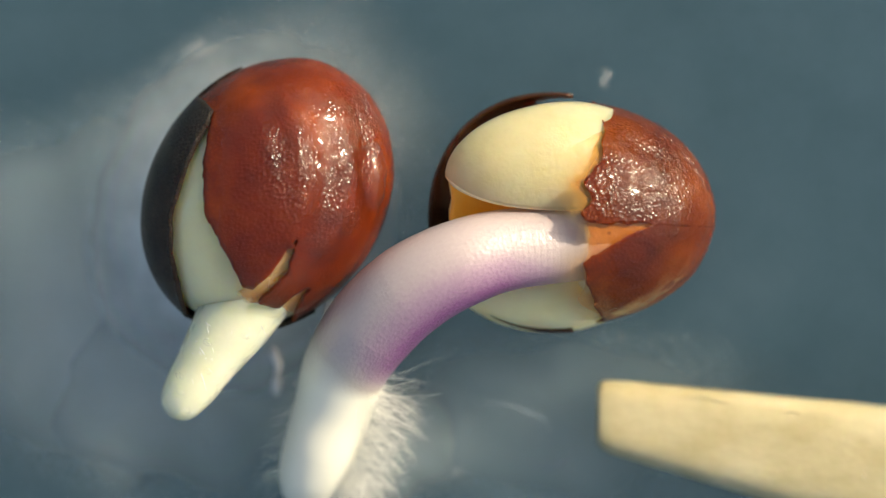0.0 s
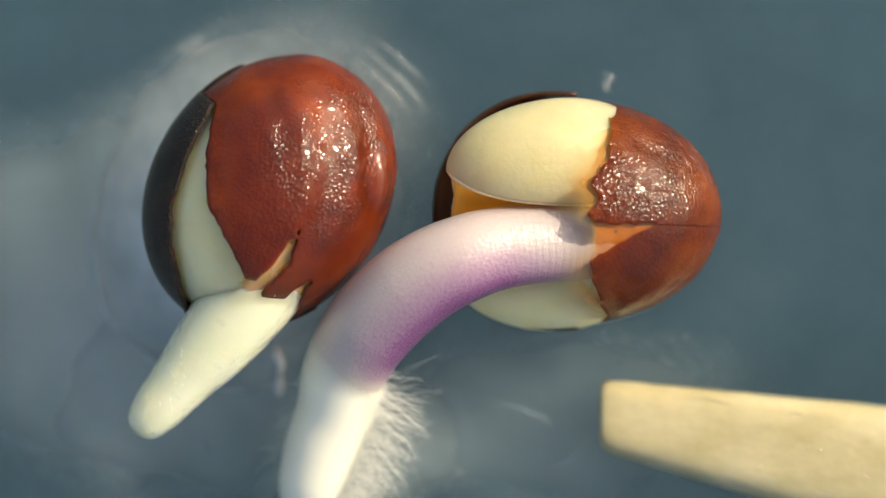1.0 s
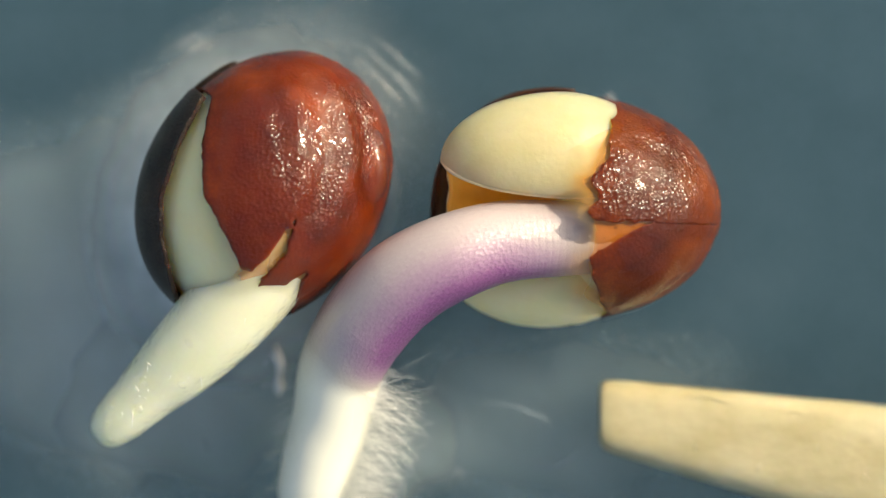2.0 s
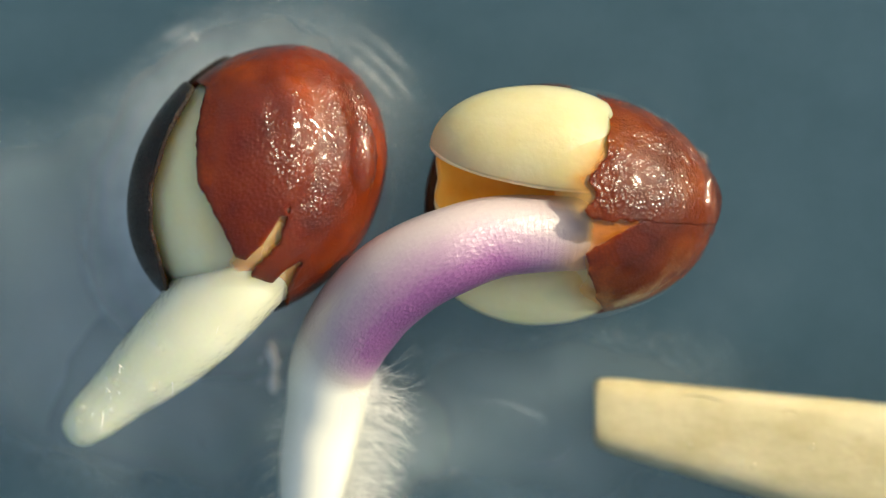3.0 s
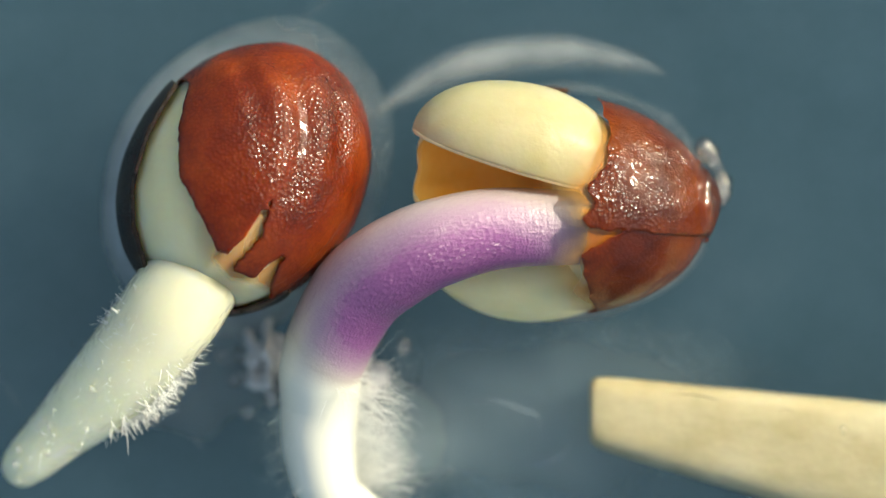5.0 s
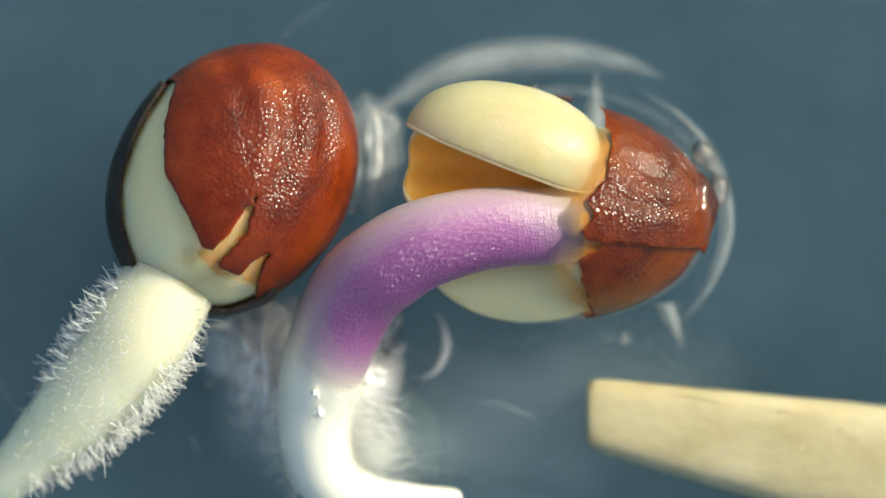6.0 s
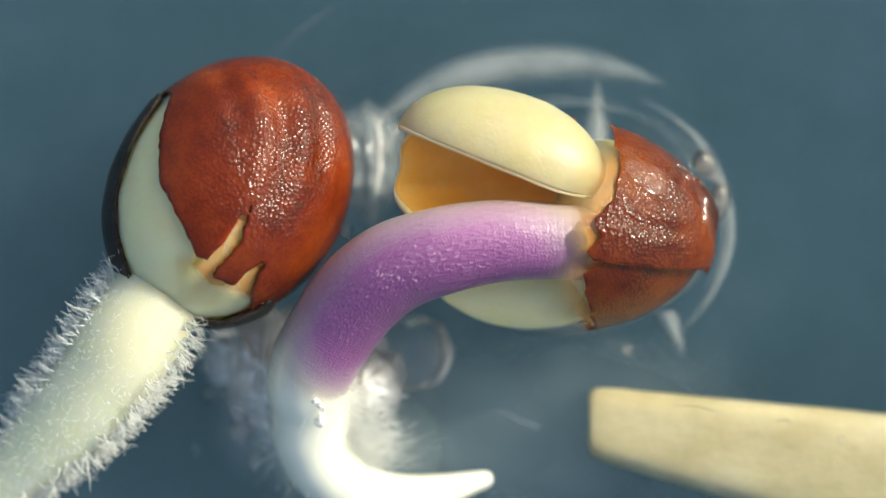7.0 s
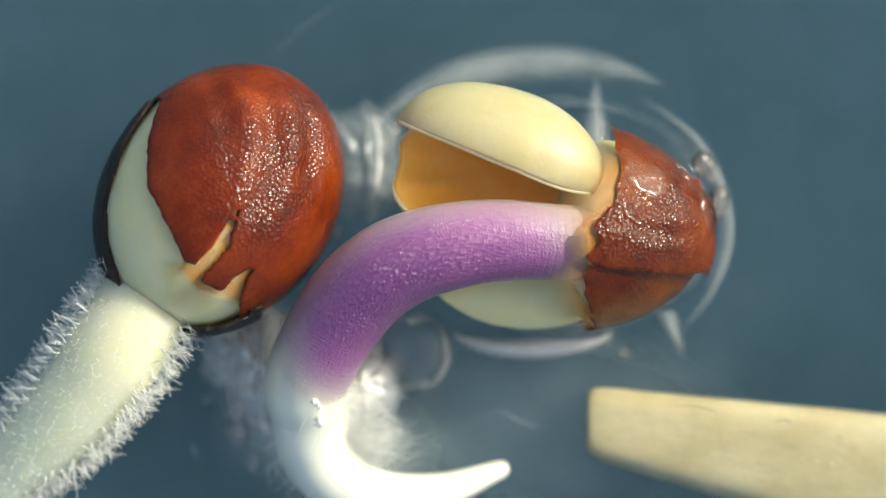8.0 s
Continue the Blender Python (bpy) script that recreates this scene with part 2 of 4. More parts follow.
def coat_mesh(name, pts, faces, outline, behind, material, thick):
    """A shell: the part of an egg within the outline as seen from above, and behind(x, y, z) below."""
    front = inside(outline, pts[:, 0], pts[:, 1])
    keep = np.where(pts[:, 2] > 0, front, behind(pts[:, 0], pts[:, 1], pts[:, 2]))
    good = [f for f in faces if int(keep[f[0]]) + int(keep[f[1]]) + int(keep[f[2]]) >= 1]
    pts = pts.copy()
    used = sorted({i for f in good for i in f})
    for i in used:
        if pts[i, 2] > 0:
            d, (x, y) = nearest_on(outline, pts[i, 0], pts[i, 1])
            if not keep[i] and d < 15:
                pts[i, 0], pts[i, 1] = x, y
    index = {v: i for i, v in enumerate(used)}
    me = mesh_of(name, pts[used] * U, [tuple(index[i] for i in f) for f in good], material)
    return me, thick


def shell_part(name, made, parent, label):
    ob = part(name, made[0], parent, label)
    mod = ob.modifiers.new("thickness", "SOLIDIFY")
    mod.thickness, mod.offset = made[1] * U, -1
    return ob


# ---- setting ----
def disc(radius, z, n=96):
    verts, faces = [], []
    rings = [(0.02, z), (0.1, z), (0.3, z), (1.0, z)]
    for k, h in rings:
        for i in range(n):
            a = 2 * math.pi * i / n
            verts.append((radius * k * math.cos(a), radius * k * math.sin(a), h))
    for r in range(len(rings) - 1):
        for i in range(n):
            j = (i + 1) % n
            faces.append((r * n + i, r * n + j, (r + 1) * n + j, (r + 1) * n + i))
    faces.append(tuple(reversed(range(n))))
    return verts, faces


DEPTH = -0.004
verts, faces = disc(0.4, DEPTH)
faces = [tuple(reversed(f)) for f in faces]
ground = tagged(new("ground", mesh_of("ground", verts, faces, TABLE)), "slate blue matt table top far below the dish", "ground", kind="structure")
verts, faces = disc(0.045, 0.0)
faces = [tuple(reversed(f)) for f in faces]
gel = tagged(new("gel", mesh_of("gel", verts, faces, GEL)), "clouded slate-blue wet growing gel in a round dish", "gel", kind="structure")


def dish_wall():
    n, verts, faces = 96, [], []
    for r, z in ((0.045, DEPTH), (0.045, 0.006), (0.0462, 0.006), (0.0462, DEPTH)):
        for i in range(n):
            a = 2 * math.pi * i / n
            verts.append((r * math.cos(a), r * math.sin(a), z))
    for k in range(4):
        for i in range(n):
            j = (i + 1) % n
            faces.append((k * n + i, k * n + j, ((k + 1) % 4) * n + j, ((k + 1) % 4) * n + i))
    ob = tagged(new("dish_rim", mesh_of("dish_rim", verts, faces, DISH)), "clear round dish wall standing on the table", "dish", kind="structure")
    ob.visible_shadow = False


dish_wall()

# ---- chains: growing roots and stems in short rigid pieces ----
def smooth_line(points, k):
    """A place along a smooth line through the points, k from 0 to len - 1."""
    i = min(int(k), len(points) - 2)
    f = k - i
    p1, p2 = np.array(points[i], float), np.array(points[i + 1], float)
    p0 = np.array(points[i - 1], float) if i > 0 else 2 * p1 - p2
    p3 = np.array(points[i + 2], float) if i + 2 < len(points) else 2 * p2 - p1
    return 0.5 * (2 * p1 + (p2 - p0) * f + (2 * p0 - 5 * p1 + 4 * p2 - p3) * f * f + (3 * p1 - p0 - 3 * p2 + p3) * f ** 3)


def piece_mesh(name, radius, material, pigment=None, n=40, run=0.0, slope=0.0, fore=1.4):
    """A short barrel along z with rounded ends, its front towards x; slope: how its girth changes along z."""
    prof = []
    for i in range(25):
        q = -math.pi / 2 + math.pi * i / 24
        z = math.sin(q) * radius * (1.4 if q < 0 else fore)
        prof.append((z, (radius + slope * z * math.cos(q)) * math.cos(q)))
    verts, faces, share, rest = [], [], [], []
    for z, r in prof:
        for i in range(n):
            a = 2 * math.pi * i / n
            q = 1 + 0.005 * noise.noise((math.cos(a) * 2, math.sin(a) * 2, (run + z) * 0.02))
            verts.append((max(r, 0.2) * q * math.cos(a) * U, max(r, 0.2) * q * math.sin(a) * U, z * U))
            share.append(pigment(z, a) if pigment else 0.0)
            rest += [radius * math.cos(a) / 100, radius * math.sin(a) / 100, (run + z) / 100]
    for k in range(len(prof) - 1):
        for i in range(n):
            j = (i + 1) % n
            faces.append((k * n + i, k * n + j, (k + 1) * n + j, (k + 1) * n + i))
    faces.append(tuple(reversed(range(n))))
    faces.append(tuple(range((len(prof) - 1) * n, len(prof) * n)))
    me = mesh_of(name, verts, faces, material)
    at = me.attributes.new("rest", "FLOAT_VECTOR", "POINT")
    at.data.foreach_set("vector", rest)
    if pigment:
        at = me.attributes.new("pigment", "FLOAT", "POINT")
        at.data.foreach_set("value", share)
    return me


def along(points, k, roll):
    """The pose of a chain piece on the line: z along it, x towards the sky, rolled about z."""
    e = 0.05
    a = smooth_line(points, max(0, k - e))
    b = smooth_line(points, min(len(points) - 1, k + e))
    p = smooth_line(points, k)
    place = V(*p)
    z = (V(*b) - V(*a)).normalized()
    up = Vector((0, 0, 1))
    x = (up - z * up.dot(z)).normalized()
    y = z.cross(x)
    m = Matrix((x, y, z)).transposed().to_4x4()
    return Matrix.Translation(place) @ m @ pose(0, 0, 0, 0, 0, roll)


LINES = {}


def chain_pose(key, k, t):
    """The pose of the piece at share k of a chain at a keyed time."""
    line = LINES[key]
    return along(line["at"][t], k, line["roll"][t] * max(0.0, min(1.0, 5.6 - k)))


def hair_tuft(name, count, spread, length, reach, seed, thick=0.9, wild=0.35, hang=0.0):
    """Fine hairs that stand off along local x, in a bundle as wide as spread along y and reach along z."""
    rnd = random.Random(seed)
    verts, faces = [], []
    for _ in range(count):
        y0, z0 = rnd.uniform(-1, 1) * spread, rnd.uniform(-1, 1) * reach
        ln = length * rnd.uniform(0.45, 1.1)
        dy, dz = rnd.gauss(0, wild) + 0.5 * y0 / max(spread, 1), rnd.gauss(0, wild)
        bend_y, bend_z = rnd.gauss(0, wild * 0.6), rnd.gauss(0, wild * 0.6) + hang
        base = len(verts)
        for s in range(5):
            f = s / 4
            c = (ln * f, y0 + ln * f * (dy + bend_y * f), z0 + ln * f * (dz + bend_z * f))
            w = thick * (1 - 0.75 * f)
            for i in range(3):
                a = 2 * math.pi * i / 3
                verts.append((c[0] * U, (c[1] + w * math.cos(a)) * U, (c[2] + w * math.sin(a)) * U))
        for s in range(4):
            for i in range(3):
                j = (i + 1) % 3
                faces.append((base + s * 3 + i, base + s * 3 + j, base + s * 3 + 3 + j, base + s * 3 + 3 + i))
        faces.append((base + 12, base + 13, base + 14))
    return mesh_of(name, verts, faces, HAIR)


# ---- the seed with a cream root ----
EGG = (475, 345)      # its middle on the plan at the start
LEFT_ROWS = [  # seconds, middle moved right, moved up, turns about x, y and z
    (0.0, 0, 0, 0, 0, 0), (0.5, 2, 4, -2, 0, 0), (1.0, 0, 7, -3.5, 0, 0), (1.5, -4, 10, -5, 0, 0), (2.8, -6, 19, -9.5, 0, 0),
    (3.5, -7, 24, -10.5, 0, 0), (4.0, -13, 25, -11, -0.5, 0), (4.5, -19, 24, -11.5, -1, 0), (6.0, -44, 27, -14, -2.5, 0),
    (6.5, -50, 20, -16, -3, 0), (7.0, -54, 19, -16, -3, 0), (7.5, -62, 13, -16.5, -3.5, 0), (8.0, -70, 7, -17, -4, 0)]


def left_pose(t):
    r = [float(np.interp(t, [q[0] for q in LEFT_ROWS], [q[i] for q in LEFT_ROWS])) for i in range(1, 6)]
    middle = V(EGG[0] + r[0], EGG[1] - r[1], MID)
    return Matrix.Translation(middle) @ pose(0, 0, 0, r[2], r[3], r[4]) @ Matrix.Translation((0, 0, -MID * U))


left = tagged(new("germinating_seed"), "red-brown split seed with a cream root growing out onto the dish", "seed", "germinating seeds")
left.matrix_basis = left_pose(0)
BODY = V(ORIGIN_X, ORIGIN_Y, MID)

BROWN_EDGE = [(-97, 149), (-113, 55), (-109, -35), (-75, -100), (-43, -163), (-25, -168), (8, -140), (57, -67), (50, -100),
              (35, -145), (5, -175), (-15, -193), (20, -202), (45, -180), (81, -160), (60, -195), (45, -230), (70, -237),
              (125, -200), (300, -150), (300, 300), (-60, 300), (-128, 178)]
BLACK_EDGE = [(-97, 149), (-145, 55), (-172, -35), (-173, -105), (-160, -170), (-150, -215), (-170, -260), (-400, -260), (-400, 300), (-128, 178)]

FOLDS = (([(40, 205), (92, 140), (112, 50), (96, -40), (60, -110)], 9, 20), ([(150, 150), (176, 70), (168, -10)], 7, 17), ([(-20, 200), (20, 120), (36, 40)], 4, 18))


def folded(pts, folds):
    """Shallow valleys in the upper half of an egg, along lines on the plan."""
    out = pts.copy()
    for line, deep, wide in folds:
        fine = [tuple(smooth_line(line, (len(line) - 1) * q / 30)) for q in range(31)]
        for i, (x, y, z) in enumerate(pts):
            if z > 0:
                d, q = min((math.hypot(x - fx, y - fy), n) for n, (fx, fy) in enumerate(fine))
                if d < 3 * wide:
                    k = math.exp(-(d / wide) ** 2) - 0.35 * math.exp(-((d - 1.7 * wide) / wide) ** 2)
                    out[i] *= 1 - deep * k * math.sin(math.pi * (q + 2) / 34) / 205
    return out


pts = folded(ellipsoid(256, 206, 205, 57, 3.0, 3), FOLDS)
brown = coat_mesh("seed_coat", pts, FINE_FACES, ragged(BROWN_EDGE, 11, 1.6, 1), lambda x, y, z: (x > -60) & (y > -215), COAT, 7)
ob = shell_part("seed_coat", brown, left, "glossy red-brown seed coat with torn lower edge")
ob.location = BODY
# left flap of the one coat, its shade painted as a black colour
pts2 = ellipsoid(260, 211, 207, 57, 2.0, 3)
black = coat_mesh("coat_flap", pts2, FINE_FACES, ragged(BLACK_EDGE, 16, 2.0, 2), lambda x, y, z: (x < -55) | (y < -212), COAT_DARK, 8)
flap = shell_part("coat_flap", black, left, "pitted flap of seed coat, its shade painted near black")
flap.location = BODY
ob = part("cotyledon", mesh_of("cotyledon", ellipsoid(245, 196, 189, 57, 3.0, 3) * U, FINE_FACES, CREAM), left, "cream cotyledon showing through the split")
ob.location = BODY

ROOT_ROWS = [  # seconds, the tip's plan place and height, the slope of the root on the plan and its dip in degrees
    (0.0, 303, 738, 236, 57, 3), (0.5, 276, 750, 228, 53.5, 5), (1.0, 240, 768, 218, 49.5, 7), (1.5, 206, 782, 206, 46.5, 9), (2.8, 124, 776, 176, 41, 13),
    (3.5, 104, 790, 160, 42, 15), (4.0, 70, 806, 150, 42, 16), (4.5, 38, 826, 138, 42.5, 17), (6.0, -36, 893, 116, 44.5, 17), (6.5, -50, 907, 110, 44.5, 17),
    (7.0, -62, 918, 106, 44.5, 17), (8.0, -86, 934, 100, 44.5, 17)]
ROOT_R = ((0, 0), (2, 12), (7, 23), (16, 32), (30, 39), (60, 46), (100, 51), (150, 59), (200, 68), (260, 76), (320, 82), (380, 86), (440, 89), (500, 88), (560, 86), (600, 68), (640, 34))


def lift(table, heights):
    out = {}
    for t, places in table.items():
        dx, dy = drift(t)
        out[t] = [(x - dx, y - dy, z) for (x, y), z in zip(places, heights)]
    return out


def build_chain(key, parent, at, radii, roll, count, material, names, pigment=None):
    LINES[key] = {"at": at, "roll": roll, "pieces": []}
    last = len(radii) - 1
    for i in range(count):
        k = last * i / (count - 1)
        r = float(np.interp(k, range(last + 1), radii))
        pig = (lambda z, a, k=k: pigment(k + z / 80.0, a)) if pigment else None
        slope = (np.interp(k + 0.1, range(last + 1), radii) - np.interp(k - 0.1, range(last + 1), radii)) / 0.2 / 90
        me = piece_mesh(names, r, material, pig, 44, k * 80.0, slope, 1.4 if i < count - 14 else 1.05)
        ob = part(names, me, parent)
        LINES[key]["pieces"].append((ob, k, r))


def root_pose(t):
    """The root's tip: z towards the tip, x towards the sky."""
    x, y, z, slope, dip = [float(np.interp(t, [q[0] for q in ROOT_ROWS], [q[i] for q in ROOT_ROWS])) for i in range(1, 6)]
    dx, dy = drift(t)
    a, dip = radians(slope), radians(dip)
    way = Vector((-math.cos(a) * math.cos(dip), -math.sin(a) * math.cos(dip), -math.sin(dip)))
    up = Vector((0, 0, 1))
    side = (up - way * up.dot(way)).normalized()
    return Matrix.Translation(V(x - dx, y - dy, z)) @ Matrix((side, way.cross(side), way)).transposed().to_4x4()


def root_girth(s):
    return float(np.interp(s, [q[0] for q in ROOT_R], [q[1] for q in ROOT_R]))


def root_place(s):
    """The root's middle line behind its tip: it bows a little towards the seed."""
    k, j = max(0.0, s - 220) / 380, max(0.0, s - 400) / 200
    return Vector((-70 * j * j, 62 * k * k, -s)) * U


def root_frame(s):
    z = (root_place(s - 4) - root_place(s + 4)).normalized()
    x = Vector((1, 0, 0))
    x = (x - z * x.dot(z)).normalized()
    return Matrix.Translation(root_place(s)) @ Matrix((x, z.cross(x), z)).transposed().to_4x4()


def root_mesh(n=56):
    verts, faces, rest = [], [], []
    stations = [0.3, 1, 2.5, 5, 9, 14, 20, 28, 38] + list(range(50, 640, 10)) + [640]
    for s in stations:
        f = root_frame(s)
        r = root_girth(s) * (1 + 0.012 * noise.noise((s * 0.012, 4, 0)))
        for i in range(n):
            a = 2 * math.pi * i / n
            q = r * (1 + 0.012 * noise.noise((math.cos(a) * 1.3, math.sin(a) * 1.3, s * 0.015)))
            verts.append(f @ Vector((q * math.cos(a) * U, q * math.sin(a) * U, 0)))
            rest += [r * math.cos(a) / 100, r * math.sin(a) / 100, (600 - s) / 100]
    for k in range(len(stations) - 1):
        for i in range(n):
            j = (i + 1) % n
            faces.append((k * n + j, k * n + i, (k + 1) * n + i, (k + 1) * n + j))
    faces.append(tuple(range(n)))
    faces.append(tuple(reversed(range((len(stations) - 1) * n, len(stations) * n))))
    me = mesh_of("root", verts, faces, ROOT)
    mark = me.attributes.new("rest", "FLOAT_VECTOR", "POINT")
    mark.data.foreach_set("vector", rest)
    return me


root = part("root", root_mesh(), left, "smooth cream root with a blunt tip")


# ---- the seed with a violet stem ----
POD = (1015, 378)
RIGHT_ROWS = [
    (0.0, 0, 0, 0, 0, 0), (0.5, 2, 3, 0, 0, 0), (1.0, 5, 4, 0, 0.5, 0), (1.5, 5, 8, 0, 0.5, 0), (2.8, 8, 13, 0, 1, -0.5), (3.5, 10, 15, 0.5, 1.5, -1),
    (4.5, 8, 15, 1, 2, -1.5), (6.0, 11, 15, 1.5, 3, -2.5), (6.5, 16, 10, 2, 3.5, -3), (7.0, 16, 10, 2, 4, -3), (8.0, 18, 9, 2, 4, -3)]


def right_pose(t):
    r = [float(np.interp(t, [q[0] for q in RIGHT_ROWS], [q[i] for q in RIGHT_ROWS])) for i in range(1, 6)]
    middle = V(POD[0] + r[0], POD[1] - r[1], MID)
    return Matrix.Translation(middle) @ pose(0, 0, 0, r[2], r[3], r[4]) @ Matrix.Translation((0, 0, -MID * U))


right = tagged(new("germinating_seed"), "half-open seed with cream cotyledons and arching violet stem", "seed", "germinating seeds")
right.matrix_basis = right_pose(0)
UPPER_EDGE = [(32, 200), (53, 148), (45, 88), (15, 53), (30, 23), (10, -2), (25, -17), (133, -21), (430, -34), (430, 300), (32, 300)]
LOWER_EDGE = [(133, -22), (55, -62), (15, -87), (20, -122), (36, -165), (62, -200), (75, -300), (430, -300), (430, 20), (220, 20)]
CREASES = (([(70, 150), (120, 110), (190, 90)], 4, 14), ([(60, 60), (130, 50), (200, 40)], 4, 12))
pts = folded(ellipsoid(251, 197, 198, 0, 3.0, 21), CREASES)
cup = coat_mesh("seed_coat", pts, FINE_FACES, ragged(UPPER_EDGE, 9, 3.5, 5), lambda x, y, z: (x > 45 + 90 * np.clip(y / 190, 0, 1)) & (y > -40), COAT, 0.5)
coat_cup = shell_part("seed_coat", cup, right, "red-brown torn upper half of the seed coat")
coat_cup.location = BODY
pts = ellipsoid(250.8, 196.8, 197.8, 0, 3.0, 21)
cup = coat_mesh("seed_coat", pts, FINE_FACES, ragged(LOWER_EDGE, 9, 3.5, 6), lambda x, y, z: (x > 45) & (y < 80), COAT, 0.5)
coat_low = shell_part("seed_coat", cup, right, "red-brown torn lower half of the seed coat")
coat_low.location = BODY
pts = ellipsoid(256, 211, 200, 0, 2.0, 23)
pts[:, 1] *= 1 + np.where(pts[:, 1] > 0, 0.17, 0.1) * np.clip(-pts[:, 0] / 256, 0, 1)
HULLS = []
for up in (1, -1):
    half = coat_mesh("coat_hull", pts, FINE_FACES, [(900, 900), (901, 900), (901, 901)],
                     lambda x, y, z: (up * y > -15) & (x < -5 - 70 * (abs(y) / 200) ** 3 * (-z / 60).clip(0, 1)), HULL, 8)
    ob = shell_part("coat_hull", half, right, "blackish underside of the split coat")
    ob.location = BODY
    HULLS.append(ob)


def pillow(a, b, c, seed, bend=0.0, taper=0.0):
    p = ellipsoid(a, b, c, 0, 3.0, seed, MEDIUM)
    p[:, 1] += bend * (p[:, 0] / a) ** 2
    p[:, 1] *= 1 + taper * p[:, 0] / a
    return p * U


def leaf_mesh(a, b, c, thick, lip, end, nu=64, nv=40):
    """A leaf folded round its length like a boat turned over: pale outside, through-light painted amber within. lip(u)
    and end: degrees from the top, the near and the far margin.
    """
    rows = []
    for side in (0, 1):
        for q in range(nv + 1):
            v = q / nv if side == 0 else 1 - q / nv
            row = []
            for k in range(nu + 1):
                u = k / nu
                x = -math.cos(math.pi * u)
                w = max(0.0, 1 - abs(x) ** (2.5 if x < 0 else 3.4)) ** 0.5
                f = radians(lip(u) + (end - lip(u)) * v)
                t = (1 - side * thick / c) * (1 + 0.012 * noise.noise((x * 2.5, math.sin(f) * 2, math.cos(f) * 2)))
                row.append((x * (a - side * thick) * (1.0 if x < 0 else 0.68), max(w, 0.02) * b * (1 - 0.5 * (max(0.0, x + 0.3) / 1.3) ** 2) * t * math.sin(f), max(w, 0.02) * c * (1 - 0.2 * max(0.0, x)) * t * math.cos(f)))
            rows.append(row)
    verts, faces, w = [], [], nu + 1
    for row in rows:
        verts += [(x * U, y * U, z * U) for x, y, z in row]
    total = len(rows)
    for q in range(total):
        n = (q + 1) % total
        for k in range(nu):
            faces.append((q * w + k, n * w + k, n * w + k + 1, q * w + k + 1))
    me = mesh_of("cotyledon", verts, faces, LEAF)
    me.materials.append(LEAF_IN_GLOW)
    for i, poly in enumerate(me.polygons):
        poly.material_index = int(i // nu > nv)
    return me, rows[0]


def lip_angle(u):
    return -20 - 34 * u + 8 * math.sin(math.pi * u)


leaf, lip_line = leaf_mesh(232, 122, 122, 11, lip_angle, 80)
upper = part("cotyledon", leaf, right, "cream cotyledon folding open, sun's through-light painted amber within")


def margin_mesh(places, thick):
    """A rolled margin along the places."""
    verts, faces, n = [], [], len(places)
    for q, c in enumerate(places):
        t = thick * min(1.0, 0.3 + 3 * math.sin(math.pi * (q + 0.3) / (n - 0.4)))
        for k in range(8):
            a = 2 * math.pi * k / 8
            verts.append((c[0] * U, (c[1] + t * math.cos(a)) * U, (c[2] + t * math.sin(a)) * U))
    for q in range(n - 1):
        for k in range(8):
            j = (k + 1) % 8
            faces.append((q * 8 + k, q * 8 + 8 + k, q * 8 + 8 + j, q * 8 + j))
    return mesh_of("leaf_margin", verts, faces, MARGIN)


part("leaf_margin", margin_mesh([(x, y * 0.985, z * 0.95) for x, y, z in lip_line], 4.2), upper, "thin yellowish rolled leaf margin")


def bowl_mesh(a, b, deep, thick, n=72, m=18):
    """The inner leaf, hollowed like a spoon, its free end notched; its amber paints through-light."""
    verts, faces = [], []
    for side in (0, 1):
        for q in range(m + 1):
            v = q / m if side == 0 else 1 - q / m
            for i in range(n):
                ang = 2 * math.pi * i / n
                c, d = math.cos(ang), math.sin(ang)
                notch = 1 - 0.13 * math.exp(-((abs(ang - math.pi)) / 0.35) ** 2)
                z = deep * v ** 2.2 + 2.5 * noise.noise((c * v * 3, d * v * 3, 2)) - side * thick * (1 - 0.35 * v)
                verts.append((a * v * notch * c * U, b * v * d * U, z * U))
    total = 2 * (m + 1)
    for q in range(total - 1):
        for i in range(n):
            j = (i + 1) % n
            faces.append((q * n + i, (q + 1) * n + i, (q + 1) * n + j, q * n + j))
    return mesh_of("inner_leaf", verts, faces, AMBER_GLOW)


inner = part("inner_leaf", bowl_mesh(185, 112, 62, 13), right, "hollow inner leaf, sun's through-light painted amber")
rim = []
for q in range(41):
    ang = radians(95 + 170 * q / 40)
    notch = 1 - 0.13 * math.exp(-((abs(ang - math.pi)) / 0.35) ** 2)
    rim.append((185 * notch * math.cos(ang), 112 * math.sin(ang), 60))
part("leaf_margin", margin_mesh(rim, 7.0), inner, "pale margin of the inner leaf")
lower = part("cotyledon", mesh_of("cotyledon", pillow(165, 80, 80, 33, 8), MEDIUM_FACES, CREAM), right, "cream lower cotyledon")
core = part("seed_core", mesh_of("seed_core", pillow(88, 150, 132, 34), MEDIUM_FACES, CREAM), right)
core.location = BODY + Vector((50 * U, -12 * U, -16 * U))
